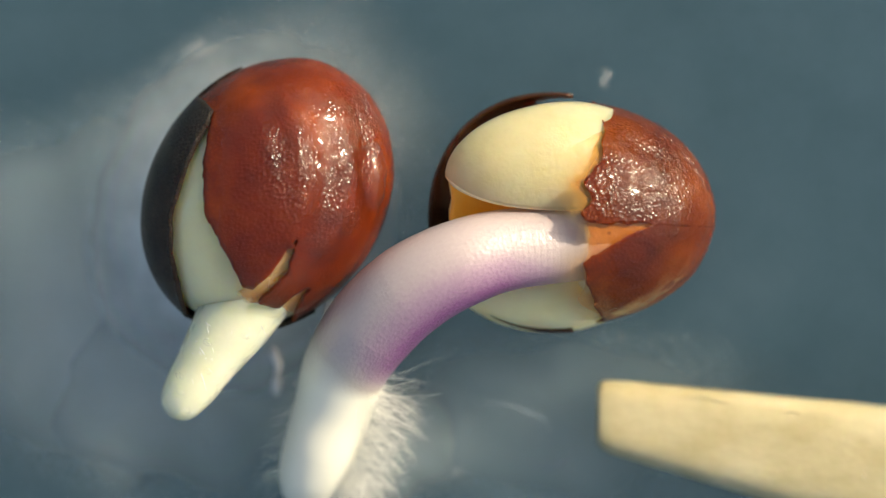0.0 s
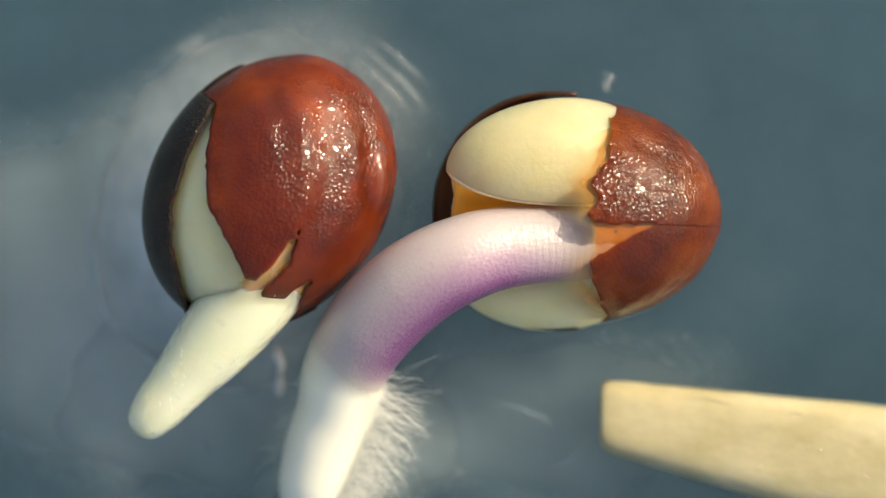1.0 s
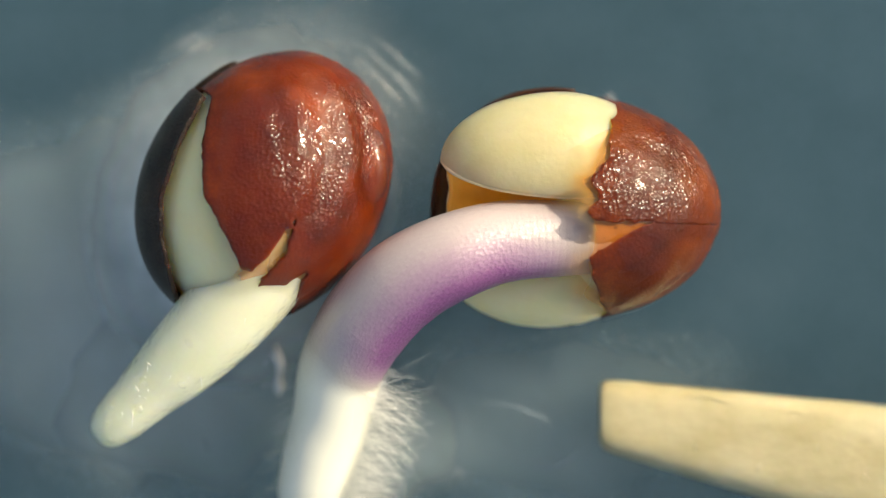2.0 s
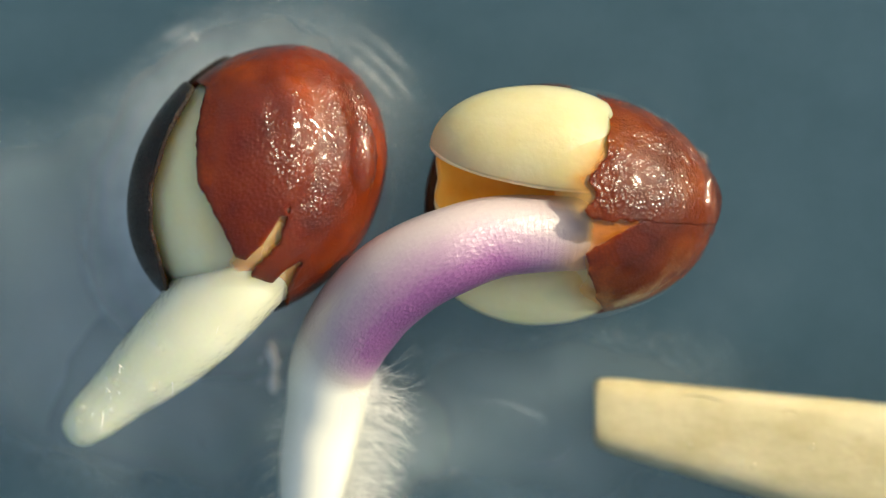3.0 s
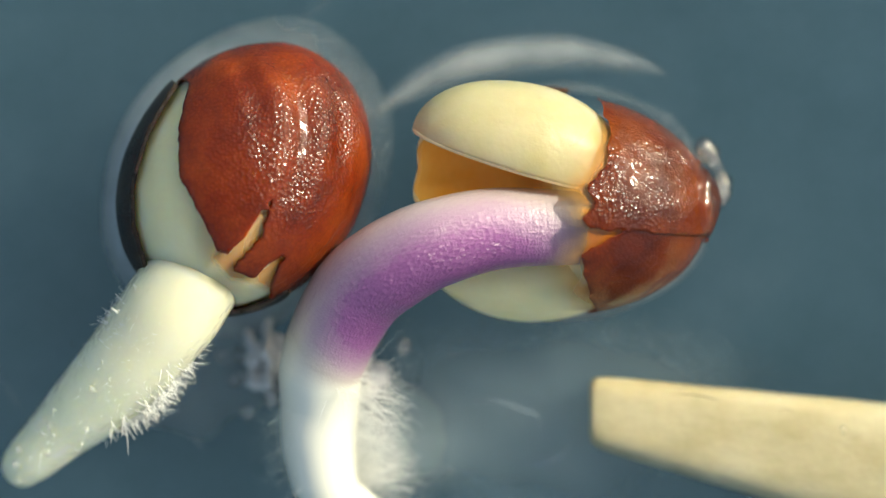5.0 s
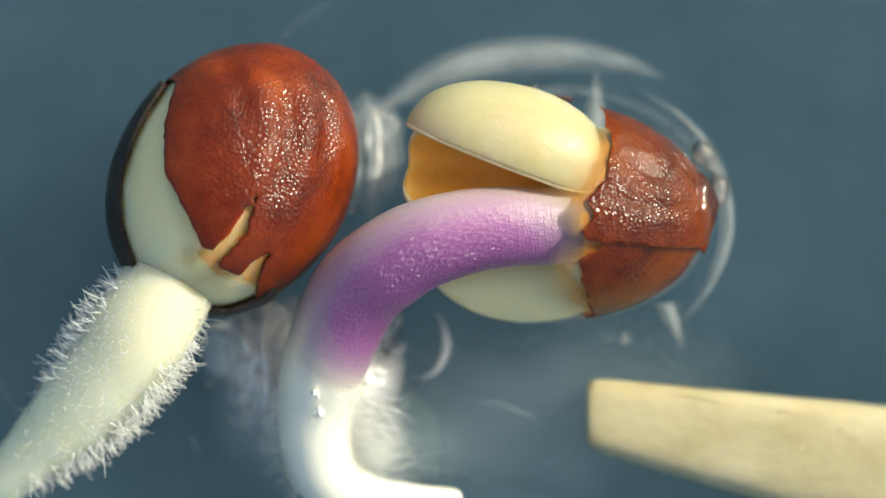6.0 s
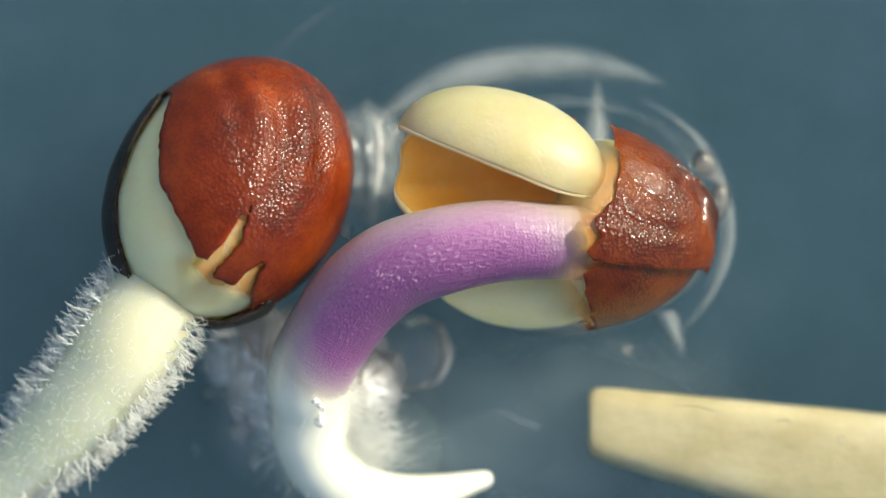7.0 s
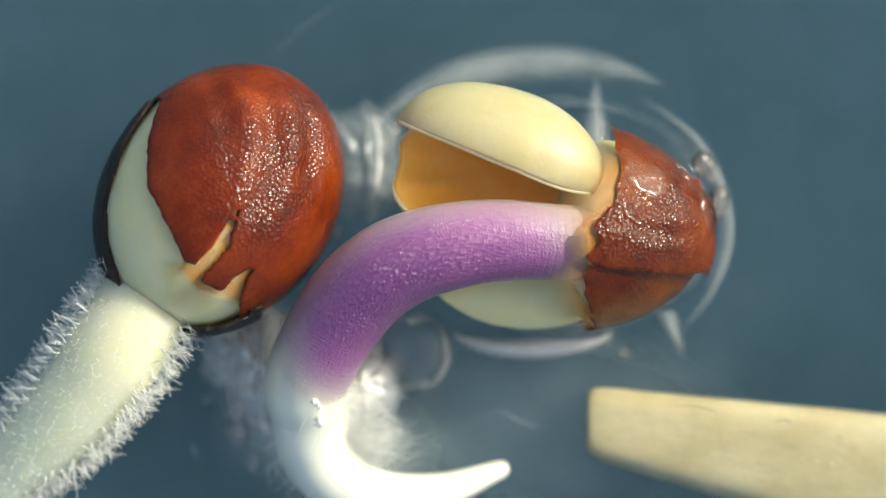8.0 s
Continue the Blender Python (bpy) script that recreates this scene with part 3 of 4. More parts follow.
LEAF_ROWS = {  # plan place, height and turns of each leaf at keyed times
    "upper": [(0.0, 1008, 288, 238, 16, 17, 6), (1.5, 1008, 278, 240, 13, 16, 4), (2.8, 994, 272, 254, 6, 8, -2), (3.5, 982, 270, 255, 1, 4, -7), (4.5, 962, 273, 256, -6, 3, -10),
              (6.0, 942, 282, 257, -14, 2, -16), (6.5, 936, 297, 257, -17, 1, -17), (8.0, 922, 288, 257, -21, 0, -18)],
    "inner": [(0.0, 960, 350, 196, 0, 0, 0), (1.5, 962, 340, 196, 0, 0, 0), (2.8, 940, 325, 198, 0, 0, -2), (4.5, 905, 312, 202, 4, 0, -5),
              (6.0, 884, 308, 206, 6, 0, -8), (6.5, 876, 320, 206, 6, 0, -9), (8.0, 866, 314, 206, 6, 0, -10)],
    "lower": [(0.0, 962, 508, 178, 0, 0, -4), (1.5, 962, 502, 178, 0, 0, -4), (2.8, 945, 495, 178, 0, 0, -4), (4.5, 932, 490, 178, 5, 0, -5),
              (6.0, 920, 490, 178, 8, 0, -6), (6.5, 925, 502, 178, 10, 0, -6), (8.0, 920, 502, 178, 12, 0, -6)],
    }
LEAVES = {"upper": upper, "inner": inner, "lower": lower}

STEM_AT = {
    0.0: [(1046, 430), (900, 442), (810, 468), (728, 512), (660, 575), (612, 648), (590, 720), (568, 790), (552, 832), (545, 850), (541, 862), (538, 872)],
    1.5: [(1054, 424), (900, 432), (805, 458), (725, 502), (655, 570), (610, 648), (592, 730), (568, 800), (550, 860), (542, 890), (538, 912), (536, 935)],
    2.8: [(1044, 415), (890, 420), (790, 450), (705, 495), (640, 560), (592, 645), (578, 730), (562, 810), (550, 870), (545, 910), (545, 940), (548, 965)],
    4.5: [(1043, 408), (885, 410), (780, 435), (700, 470), (628, 530), (572, 635), (568, 710), (565, 790), (575, 860), (605, 905), (640, 925), (690, 935)],
    6.0: [(1048, 404), (890, 402), (770, 425), (690, 465), (625, 525), (575, 640), (562, 710), (560, 780), (580, 845), (640, 885), (720, 890), (800, 885)],
    6.5: [(1062, 430), (900, 425), (780, 445), (690, 480), (622, 545), (560, 655), (556, 720), (555, 785), (590, 850), (660, 885), (750, 885), (835, 872)],
    8.0: [(1062, 434), (900, 425), (780, 440), (688, 475), (612, 545), (545, 665), (548, 730), (555, 790), (590, 845), (670, 880), (780, 872), (885, 835)]}
STEM_Z = [282, 312, 327, 308, 264, 208, 168, 144, 126, 108, 90, 66]
STEM_R = [64, 72, 78, 82, 82, 76, 71, 67, 60, 48, 33, 17]
STEM_ROLL = {0.0: 28, 1.5: 38, 2.8: 52, 4.5: 76, 6.0: 95, 6.5: 100, 8.0: 110}


def pigment(k, a):
    """Share of purple at place k along the stem and angle a round it."""
    length = max(0.0, min(1.0, (k + 0.6) / 1.8)) * max(0.0, min(1.0, (5.25 - k) / 1.1))
    round_it = (0.5 + 0.5 * math.cos(a + radians(140))) ** 2.0
    floor = 0.21 * max(0.0, min(1.0, (5.0 - k) / 0.6))
    return max(floor, length * (0.18 + 0.72 * round_it))


build_chain("stem", right, lift(STEM_AT, STEM_Z), STEM_R, STEM_ROLL, 140, STEM, "stem_piece", pigment)


# the thin amber skin that lines the coat and clings to what comes out of it
def lining_mat():
    m, nt, p, out = nodes_of("amber_coat_lining")
    at = nt.nodes.new("ShaderNodeAttribute")
    at.attribute_name = "depth"
    vec = grid_coords(nt)
    cloud = noise_node(nt, vec, 3.0, 4.0, 0.6)
    d = maths(nt, "ADD", at.outputs["Fac"], maths(nt, "MULTIPLY", maths(nt, "SUBTRACT", cloud, 0.5), 0.25))
    col = ramp_node(nt, d, [(0.1, (0.84, 0.58, 0.22)), (0.6, (0.76, 0.36, 0.06)), (1.0, (0.58, 0.18, 0.02))])
    spots = noise_node(nt, vec, 7.0, 1.0)
    col = mix_colour(nt, 0.6, col, ramp_node(nt, spots, [(0.70, (1, 1, 1)), (0.76, (0.35, 0.32, 0.25))]), "MULTIPLY")
    nt.links.new(col, p.inputs["Base Color"])
    p.inputs["Roughness"].default_value = 0.35
    p.inputs["Coat Weight"].default_value, p.inputs["Coat Roughness"].default_value = 0.5, 0.1
    bump_of(nt, p, cloud, 5.0)
    tr, mx = nt.nodes.new("ShaderNodeBsdfTransparent"), nt.nodes.new("ShaderNodeMixShader")
    nt.links.new(maths(nt, "MULTIPLY", at.outputs["Fac"], 0.68), mx.inputs[0])
    nt.links.new(tr.outputs[0], mx.inputs[1])
    nt.links.new(p.outputs[0], mx.inputs[2])
    nt.links.new(mx.outputs[0], out.inputs["Surface"])
    return m


LINING = lining_mat()


def lining(pts, edge, depth, owner, label):
    """A skin within the outline, its depth told by depth(x, y), clear at its border."""
    me = coat_mesh("coat_lining", pts, FINE_FACES, edge, lambda x, y, z: x > 9000, LINING, 0)[0]
    share = []
    for v in me.vertices:
        x, y = v.co.x / U, v.co.y / U
        share.append(max(0.0, min(1.0, depth(x, y))) * min(1.0, nearest_on(edge, x, y)[0] / 8))
    at = me.attributes.new("depth", "FLOAT", "POINT")
    at.data.foreach_set("value", share)
    ob = part("coat_lining", me, owner, label)
    ob.visible_shadow = False
    return ob


def cup_depth(x, y):
    edge = float(np.interp(y, [-187, -162, -122, -87, -40, 0, 23, 53, 88, 148, 205], [60, 25, 20, 15, 25, 12, 30, 15, 45, 53, 25]))
    reach = 95 - 62 * math.exp(-((y + 38) / 48) ** 2)
    k = (x - edge + reach + 14 * noise.noise((x * 0.03, y * 0.03, 0))) / reach
    k *= 1 - 0.55 * math.exp(-((y + 38) / 48) ** 2) * max(0.0, min(1.0, (edge + 4 - x) / 10))
    return min(1.0, max(0.0, k) ** 1.6 * 0.8) * max(0.0, min(1.0, (170 - y) / 30)) * max(0.0, min(1.0, (y + 212) / 25))


skin = ellipsoid(244, 191.5, 190, 0, 3.0, 21)
lining(skin, [(-75, -22), (-75, 196), (60, 215), (120, 120), (150, -22)], cup_depth, coat_cup, "amber translucent lining of the coat edge")
lining(skin, [(-75, -196), (-75, 0), (150, 0), (150, -75), (80, -215)], cup_depth, coat_low, "amber translucent lining of the coat edge")
ob = lining(ellipsoid(250.5, 200.5, 194, 57, 3.0, 3), [(-60, -172), (8, -100), (57, -10), (115, -105), (170, -180), (70, -240), (40, -215), (-25, -205)], lambda x, y: 0.72 + 0.35 * noise.noise((x * 0.03, y * 0.03, 5)), left, "amber lining showing in the tears")
ob.location = BODY


# ---- hairs on the roots ----
def side_of(piece_r, angle, out):
    """The pose, on a chain piece, of hairs that stand off at an angle round it, sunk or out by so much."""
    return pose(0, 0, 0, 0, 0, angle) @ Matrix.Translation(((piece_r + out) * U, 0, 0))


ROOT_TUFTS = []
SHORT = [hair_tuft("root_hair", 18, 40, 34, 30, 100 + i, 1.9, 0.45) for i in range(9)]
SHORT_TOP = [hair_tuft("root_hair", 15, 40, 7, 30, 120 + i, 0.7, 0.6) for i in range(4)]
for n, s in enumerate(range(110, 590, 15)):
    for m, angle in enumerate((88, -88, 60, -58, 25, -20)):
        angle += 15 * math.sin(n * 2.3 + m)
        ob = part("root_hair", SHORT[(n * 2 + m * 5) % 9] if m < 2 else SHORT_TOP[(n + m) % 4], root)
        begin = 3.5 + 0.9 * abs(s - (300 if m % 2 else 380)) / 100 + (0.7 if m == 0 else 0.0)
        ROOT_TUFTS.append((ob, root_frame(s), root_girth(s), angle, min(begin, 6.4)))
LONG = [hair_tuft("root_hair", 18, 22, 100, 22, 140 + i, 0.5, 0.42, 0.25) for i in range(6)]
for n, (piece, k, r) in enumerate(LINES["stem"]["pieces"]):
    if 5.15 < k < 9.0 and n % 3 == 0:
        for m, angle in enumerate((-95, -70, 95)):
            if m == 2 and n % 12:
                continue
            ob = part("root_hair", LONG[(n + m) % 6], piece)
            ob.matrix_basis = side_of(r, angle, -14 if m < 2 else -70)


# ---- water and small matter on the dish ----
def veil(name, milk, rough, pale, spread=1.0, patch=0.9, least=0.6, relief=3.0, reach=0.01):
    """A cloudy sheet for slime, haze, painted glow and sheen: light spreads in it, it is clear where it thins out."""
    m, nt, p, out = nodes_of(name)
    at = nt.nodes.new("ShaderNodeAttribute")
    at.attribute_name = "depth"
    vec = grid_coords(nt)
    fac = maths(nt, "MULTIPLY", at.outputs["Fac"], ramp_node(nt, noise_node(nt, vec, patch, 4.0, 0.5), [(0.3, (least, least, least)), (0.7, (1, 1, 1))]))
    fac = maths(nt, "MULTIPLY", fac, milk)
    p.inputs["Base Color"].default_value = (*pale, 1)
    p.subsurface_method = "BURLEY"
    p.inputs["Subsurface Weight"].default_value = spread
    p.inputs["Subsurface Radius"].default_value = (1, 1, 1)
    p.inputs["Subsurface Scale"].default_value = reach
    p.inputs["Roughness"].default_value = rough
    tr, mx = nt.nodes.new("ShaderNodeBsdfTransparent"), nt.nodes.new("ShaderNodeMixShader")
    nt.links.new(fac, mx.inputs[0])
    nt.links.new(tr.outputs[0], mx.inputs[1])
    nt.links.new(p.outputs[0], mx.inputs[2])
    bump_of(nt, p, noise_node(nt, vec, 1.6, 2.0), relief)
    nt.links.new(mx.outputs[0], out.inputs["Surface"])
    return m


# pale colour that paints the light refracted round the seeds
GLOW_VEIL = veil("painted_glow_water", 1.0, 0.55, (0.84, 0.94, 0.98), reach=0.003)
# sheen of clear water edges, put into a pale colour
EDGE_SHEEN = veil("painted_water_sheen", 0.46, 0.2, (0.72, 0.78, 0.80), 0.3)
# pale see-through colours that lighten the gel
GEL_LIGHTEN = veil("gel_lightening", 0.52, 0.6, (0.58, 0.72, 0.77), 1.0, 0.3, 0.85, 0.1, 0.006)
GEL_LIGHTEN_THIN = veil("thin_gel_lightening", 0.30, 0.6, (0.52, 0.68, 0.76), 1.0, 0.3, 0.85, 0.1, 0.008)
# glints on ripples, painted as a pale diffuse colour
RIPPLE_GLINT = veil("faint_ripple_glint", 0.28, 0.5, (0.86, 0.90, 0.92), 0.0)
HAZE = veil("hair_haze", 0.6, 0.4, (0.84, 0.90, 0.92), 0.1, 0.8, 0.4)
# white slime; the same white paints highlights on some water edges
SLIME_AND_SHINE = veil("root_slime_and_rim_shine", 1.0, 0.12, (0.98, 0.96, 0.95), 0.0, 1.2, 0.72, 4.0)


def film_mesh(name, place, steps, rings, material=None, closed=False):
    """A sheet of water: place(u, v) gives plan x, y, height and film depth; u round or along it, v across."""
    verts, faces, deep = [], [], []
    for v in range(rings + 1):
        for u in range(steps + 1):
            x, y, z, d = place(u / steps, v / rings)
            verts.append((x * U, y * U, z * U))
            deep.append(d)
    w = steps + 1
    for v in range(rings):
        for u in range(steps):
            n = 0 if closed and u == steps - 1 else u + 1
            faces.append((v * w + u, v * w + n, (v + 1) * w + n, (v + 1) * w + u))
    me = mesh_of(name, verts, faces, material or GLOW_VEIL)
    at = me.attributes.new("depth", "FLOAT", "POINT")
    at.data.foreach_set("value", deep)
    return me


def meniscus(a, b, turn, out, high, seed):
    """Water drawn up round a seed: a collar that thins outwards, its pale colour painting refracted glow."""
    def place(u, v):
        ang = 2 * math.pi * u
        k = 1 + (out + 0.18 * noise.noise((math.cos(ang) * 1.5 + seed, math.sin(ang) * 1.5, 0))) * v
        c, s = math.cos(ang) * a * k, math.sin(ang) * b * k
        q = radians(turn)
        z = 3 + high * (1 - v) ** 3
        # the painted glow is strongest on the left, away from the sun
        side = 0.12 + 0.88 * (0.5 + 0.5 * math.cos(ang + q - radians(212))) ** 1.3
        return c * math.cos(q) - s * math.sin(q), c * math.sin(q) + s * math.cos(q), z, side * (1 - v) ** 1.7
    return place


halo = tagged(new("water_film", film_mesh("water_film", meniscus(250, 203, 57, 0.7, 45, 4), 120, 20, closed=True)), "water drawn up round the brown seed, its refracted glow painted pale", "water", kind="stuff")
halo.visible_shadow = False
halo_two = tagged(new("water_film", film_mesh("water_film", meniscus(240, 196, 0, 0.30, 50, 9), 120, 20, closed=True)), "water drawn up round the open seed, its refracted glow painted pale", "water", kind="stuff")
halo_two.visible_shadow = False


FILM = clear_wet("water_skin", 0.0, 0.11, 1.34, bump=9, ripple=2.4)


def skin_film(a, b, c, turn, mid, label, least, keep):
    """The thin wet skin that lies on a seed's upper side while the water stands high."""
    pts = ellipsoid(a, b, c, turn, 3.0, 3, MEDIUM)
    good = [f for f in MEDIUM_FACES if all(pts[i, 2] > least and keep(pts[i, 0], pts[i, 1]) for i in f)]
    used = sorted({i for f in good for i in f})
    index = {v: i for i, v in enumerate(used)}
    ob = tagged(new("water_film", mesh_of("water_film", pts[used] * U, [tuple(index[i] for i in f) for f in good], FILM)), label, "water", kind="stuff")
    ob.visible_shadow = False
    return ob


wet_left = skin_film(261, 212, 211, 57, EGG, "thin shining water skin over the brown seed coat", 60, lambda x, y: x > -90)
wet_right = skin_film(255, 201, 203, 0, POD, "thin shining water skin over the torn seed coat", 60, lambda x, y: x > 60)


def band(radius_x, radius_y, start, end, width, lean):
    """A stretch of raised water edge that bows round a seed, a strip to paint its shine on."""
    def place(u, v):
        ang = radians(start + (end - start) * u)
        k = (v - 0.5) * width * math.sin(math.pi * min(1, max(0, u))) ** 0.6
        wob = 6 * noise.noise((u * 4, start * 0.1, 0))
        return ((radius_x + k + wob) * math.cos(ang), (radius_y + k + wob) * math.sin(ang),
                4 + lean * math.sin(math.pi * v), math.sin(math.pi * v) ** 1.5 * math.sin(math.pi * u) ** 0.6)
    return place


BANDS, RIPPLES, LIGHT_SHEETS = [], [], []


def water_edge(place, mid, t0, t1, label, material=None, deep=40):
    ob = tagged(new("water_edge", film_mesh("water_edge", place, 60, 10, material or EDGE_SHEEN)), label, "water", kind="stuff")
    ob.visible_shadow = False
    BANDS.append((ob, mid, deep, t0, t1))


# strips whose pale colour paints the shine along clear water edges
water_edge(band(400, 288, 58, 145, 84, 16), (990, 385), 3.4, 5.45, "curved edge of a thinning water film, its sheen painted pale")
water_edge(band(292, 260, -52, 66, 26, 14), (1020, 390), 4.4, 5.8, "curved water edge round the seed coat, its sheen painted pale")
water_edge(band(262, 235, -40, 50, 10, 12), (1040, 390), 4.4, 5.8, "thin painted shine of the water edge round the seed coat")
water_edge(band(230, 205, 20, 95, 14, 12), (430, 330), 2.0, 2.8, "thin painted shine of the water edge beside the brown seed")


# near-flat pale strips that paint the ripples' glints
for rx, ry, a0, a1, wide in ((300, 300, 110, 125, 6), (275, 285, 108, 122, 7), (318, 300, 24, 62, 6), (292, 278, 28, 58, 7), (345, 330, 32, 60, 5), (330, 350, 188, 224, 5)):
    ob = tagged(new("water_edge", film_mesh("water_edge", band(rx, ry, a0, a1, wide * 2, 2), 60, 10, RIPPLE_GLINT)), "faint painted glint of a ripple in the water round the brown seed", "water", kind="stuff")
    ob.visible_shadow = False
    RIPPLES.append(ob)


def flare(wide, high, lean):
    """A pointed tongue of water drawn up to a seed, its sheen painted pale."""
    def place(u, v):
        return (lean * u + wide * (v - 0.5) * (1 - u), high * u, 4 + 20 * math.sin(math.pi * v) * (1 - u), math.sin(math.pi * v) * (1 - u) ** 0.5)
    return place


water_edge(flare(80, 125, 8), (1068, 240), 4.5, 5.8, "pointed tongue of water at the seed coat, its sheen painted pale")
water_edge(flare(60, -90, 40), (1195, 540), 4.6, 5.8, "pointed tongue of water below the seed coat, its sheen painted pale")


# white strip that paints the water's shine below the leaf
water_edge(band(150, 40, 192, 348, 46, 24), (960, 565), 6.8, 7.6, "water edge under the pale cotyledon, its shine painted white", SLIME_AND_SHINE, 70)


def mound(a, b, high, fade=3):
    """A low uneven heap of clear slime, also used for haze and flat pale sheets."""
    def place(u, v):
        ang = 2 * math.pi * u
        k = v * (1 + 0.2 * noise.noise((math.cos(ang) * 2, math.sin(ang) * 2, 7)))
        lump = 1 + (0.5 if high > 10 else 0.0) * noise.noise((math.cos(ang) * v * 4, math.sin(ang) * v * 4, 3))
        return a * k * math.cos(ang), b * k * math.sin(ang), high * (1 - v * v) * lump, (1 - v ** fade) ** (3 / fade)
    return place


# broad pale sheets added to brighten parts of the gel
for mid, a, b, high, late in (((160, 520), 330, 420, 3, -12), ((330, 660), 360, 260, 4, -12), ((660, 780), 220, 150, 4, 0.8), ((1000, 740), 430, 230, 3, 1)):
    ob = tagged(new("water_film", film_mesh("water_film", mound(a, b, high, 2), 60, 14, GEL_LIGHTEN_THIN if mid[0] > 900 else GEL_LIGHTEN)), "broad pale sheet added over the gel to lighten it", "water", kind="stuff")
    ob.visible_shadow = False
    LIGHT_SHEETS.append((ob, mid, late))


# two white strips that paint highlights on clear water edges
water_edge(band(66, 70, -80, 55, 24, 26), (742, 612), 5.2, 6.3, "rim of a round water lens, its highlight painted white", SLIME_AND_SHINE, 60)
water_edge(band(34, 90, -65, 60, 18, 24), (655, 262), 4.8, 5.9, "edge of the water between the seeds, its shine painted white", SLIME_AND_SHINE, 60)
water_edge(mound(78, 120, 30), (660, 275), 4.7, 5.9, "water bridge between the two seeds, its sheen painted pale", None, 60)
water_edge(mound(110, 80, 235), (570, 705), 4.6, 6.2, "clear glistening slime round the root base", SLIME_AND_SHINE, 190)
water_edge(mound(75, 130, 150), (478, 640), 4.6, 6.0, "white frothy slime along the stem base", SLIME_AND_SHINE, 140)
water_edge(mound(80, 75, 150), (655, 675), 4.6, 6.0, "white frothy slime beside the root base", SLIME_AND_SHINE, 130)
water_edge(mound(120, 190, 30, 2), (500, 690), 4.4, 6.0, "whitish haze of fine hairs between the roots", HAZE, 60)
water_edge(mound(95, 120, 26, 2), (635, 745), 2.0, 5.8, "whitish haze of fine hairs beside the white root", HAZE, 60)
water_edge(mound(90, 70, 60), (455, 625), 4.9, 6.2, "clear glistening slime between the roots", SLIME_AND_SHINE, 90)
water_edge(mound(80, 60, 70), (660, 655), 4.9, 6.3, "clear glistening slime beside the violet stem", SLIME_AND_SHINE, 100)


DOME = clear_wet("bulging_water", 0.03, 0.16, 1.6, patch=1.2, lo=0.4, hi=0.8, bump=7)
FROTH = clear_wet("white_froth", 0.22, 0.08, 1.6, tint=(0.92, 0.92, 0.92), patch=1.5, lo=0.3, hi=0.7, bump=3)


def bead(name, a, b, c, seed, label, material=None):
    """A flattened drop of clear water with a slightly uneven skin."""
    pts = ellipsoid(a, b, c, 0, 0.08 * a, seed, SMALL if a < 40 else MEDIUM) * U
    ob = tagged(new(name, mesh_of(name, pts, SMALL_FACES if a < 40 else MEDIUM_FACES, material or WATER)), label, "water drop", "water drops")
    ob.visible_shadow = False
    return ob


BEADS = []
# bulge added and shaped so that it catches a sun glint
dome = bead("water_drop", 40, 66, 60, 51, "clear bulge added for the water's glint at the closed end of the seed coat", DOME)
BEADS.append((dome, [(0.0, 1120, 375, 190), (1.7, 1125, 372, 190), (2.8, 1240, 362, 236), (4.5, 1248, 364, 240), (6.0, 1248, 370, 232), (8.0, 1246, 380, 222)]))
ROOT_GLINTS = []
# beads added to give the wet root its glints
for s, angle in ((28, -25), (50, 12), (72, 32), (108, -12), (150, 16), (196, -28), (262, 8)):
    ob = bead("water_drop", 7, 9, 6, s, "tiny clear bead added for a glint on the wet cream root")
    ROOT_GLINTS.append((ob, root_frame(s) @ pose(0, 0, 0, 0, 0, angle) @ Matrix.Translation((root_girth(s) * U, 0, 0))))
# another added bulge, for the glints at the seed's right edge
shoulder = bead("water_drop", 34, 66, 58, 53, "clear bulge added for the water's glints on the shoulder of the brown seed", DOME)
BEADS.append((shoulder, [(0.0, 652, 312, 296), (1.5, 656, 304, 298), (2.8, 644, 284, 300), (4.5, 622, 280, 296), (5.6, 596, 282, 205), (8.0, 560, 290, 190)]))
# beads added at places where the water glints
for size, rows in ((9, [(0.0, 376, 112, 6), (1.5, 366, 90, 6), (2.8, 345, 72, 6), (4.0, 338, 70, -12), (8.0, 338, 70, -20)]),
                   (7, [(0.0, 389, 129, 6), (1.5, 400, 112, 6), (2.8, 352, 98, 6), (4.0, 345, 96, -12), (8.0, 345, 96, -20)]),
                   (9, [(0.0, 256, 482, 8), (1.0, 254, 478, 2), (2.0, 250, 475, -14), (8.0, 250, 475, -20)]),
                   (12, [(0.0, 291, 600, 12), (1.0, 256, 662, 10), (1.7, 235, 690, -16), (8.0, 235, 690, -20)]),
                   (9, [(0.0, 1128, 600, -20), (5.0, 1128, 600, -16), (5.8, 1130, 602, 8), (8.0, 1128, 612, 8)]),
                   (10, [(0.0, 975, 175, -20), (5.2, 975, 175, -16), (6.0, 962, 160, 60), (7.0, 985, 190, -10), (8.0, 985, 190, -20)]),
                   (11, [(0.0, 630, 360, -20), (4.8, 632, 360, -16), (5.8, 640, 358, 40), (6.5, 634, 392, 60), (8.0, 612, 398, 60)])):
    ob = bead("water_drop", size, size * 1.3, size * 0.9, int(rows[0][1]), "small clear bead added for a glint of the water")
    BEADS.append((ob, rows))
lens = bead("water_drop", 66, 66, 26, 52, "round clear water lens beside the violet stem")
BEADS.append((lens, [(0.0, 640, 560, 60), (5.8, 640, 560, 60), (6.4, 735, 615, 30), (8.0, 748, 610, 30)]))
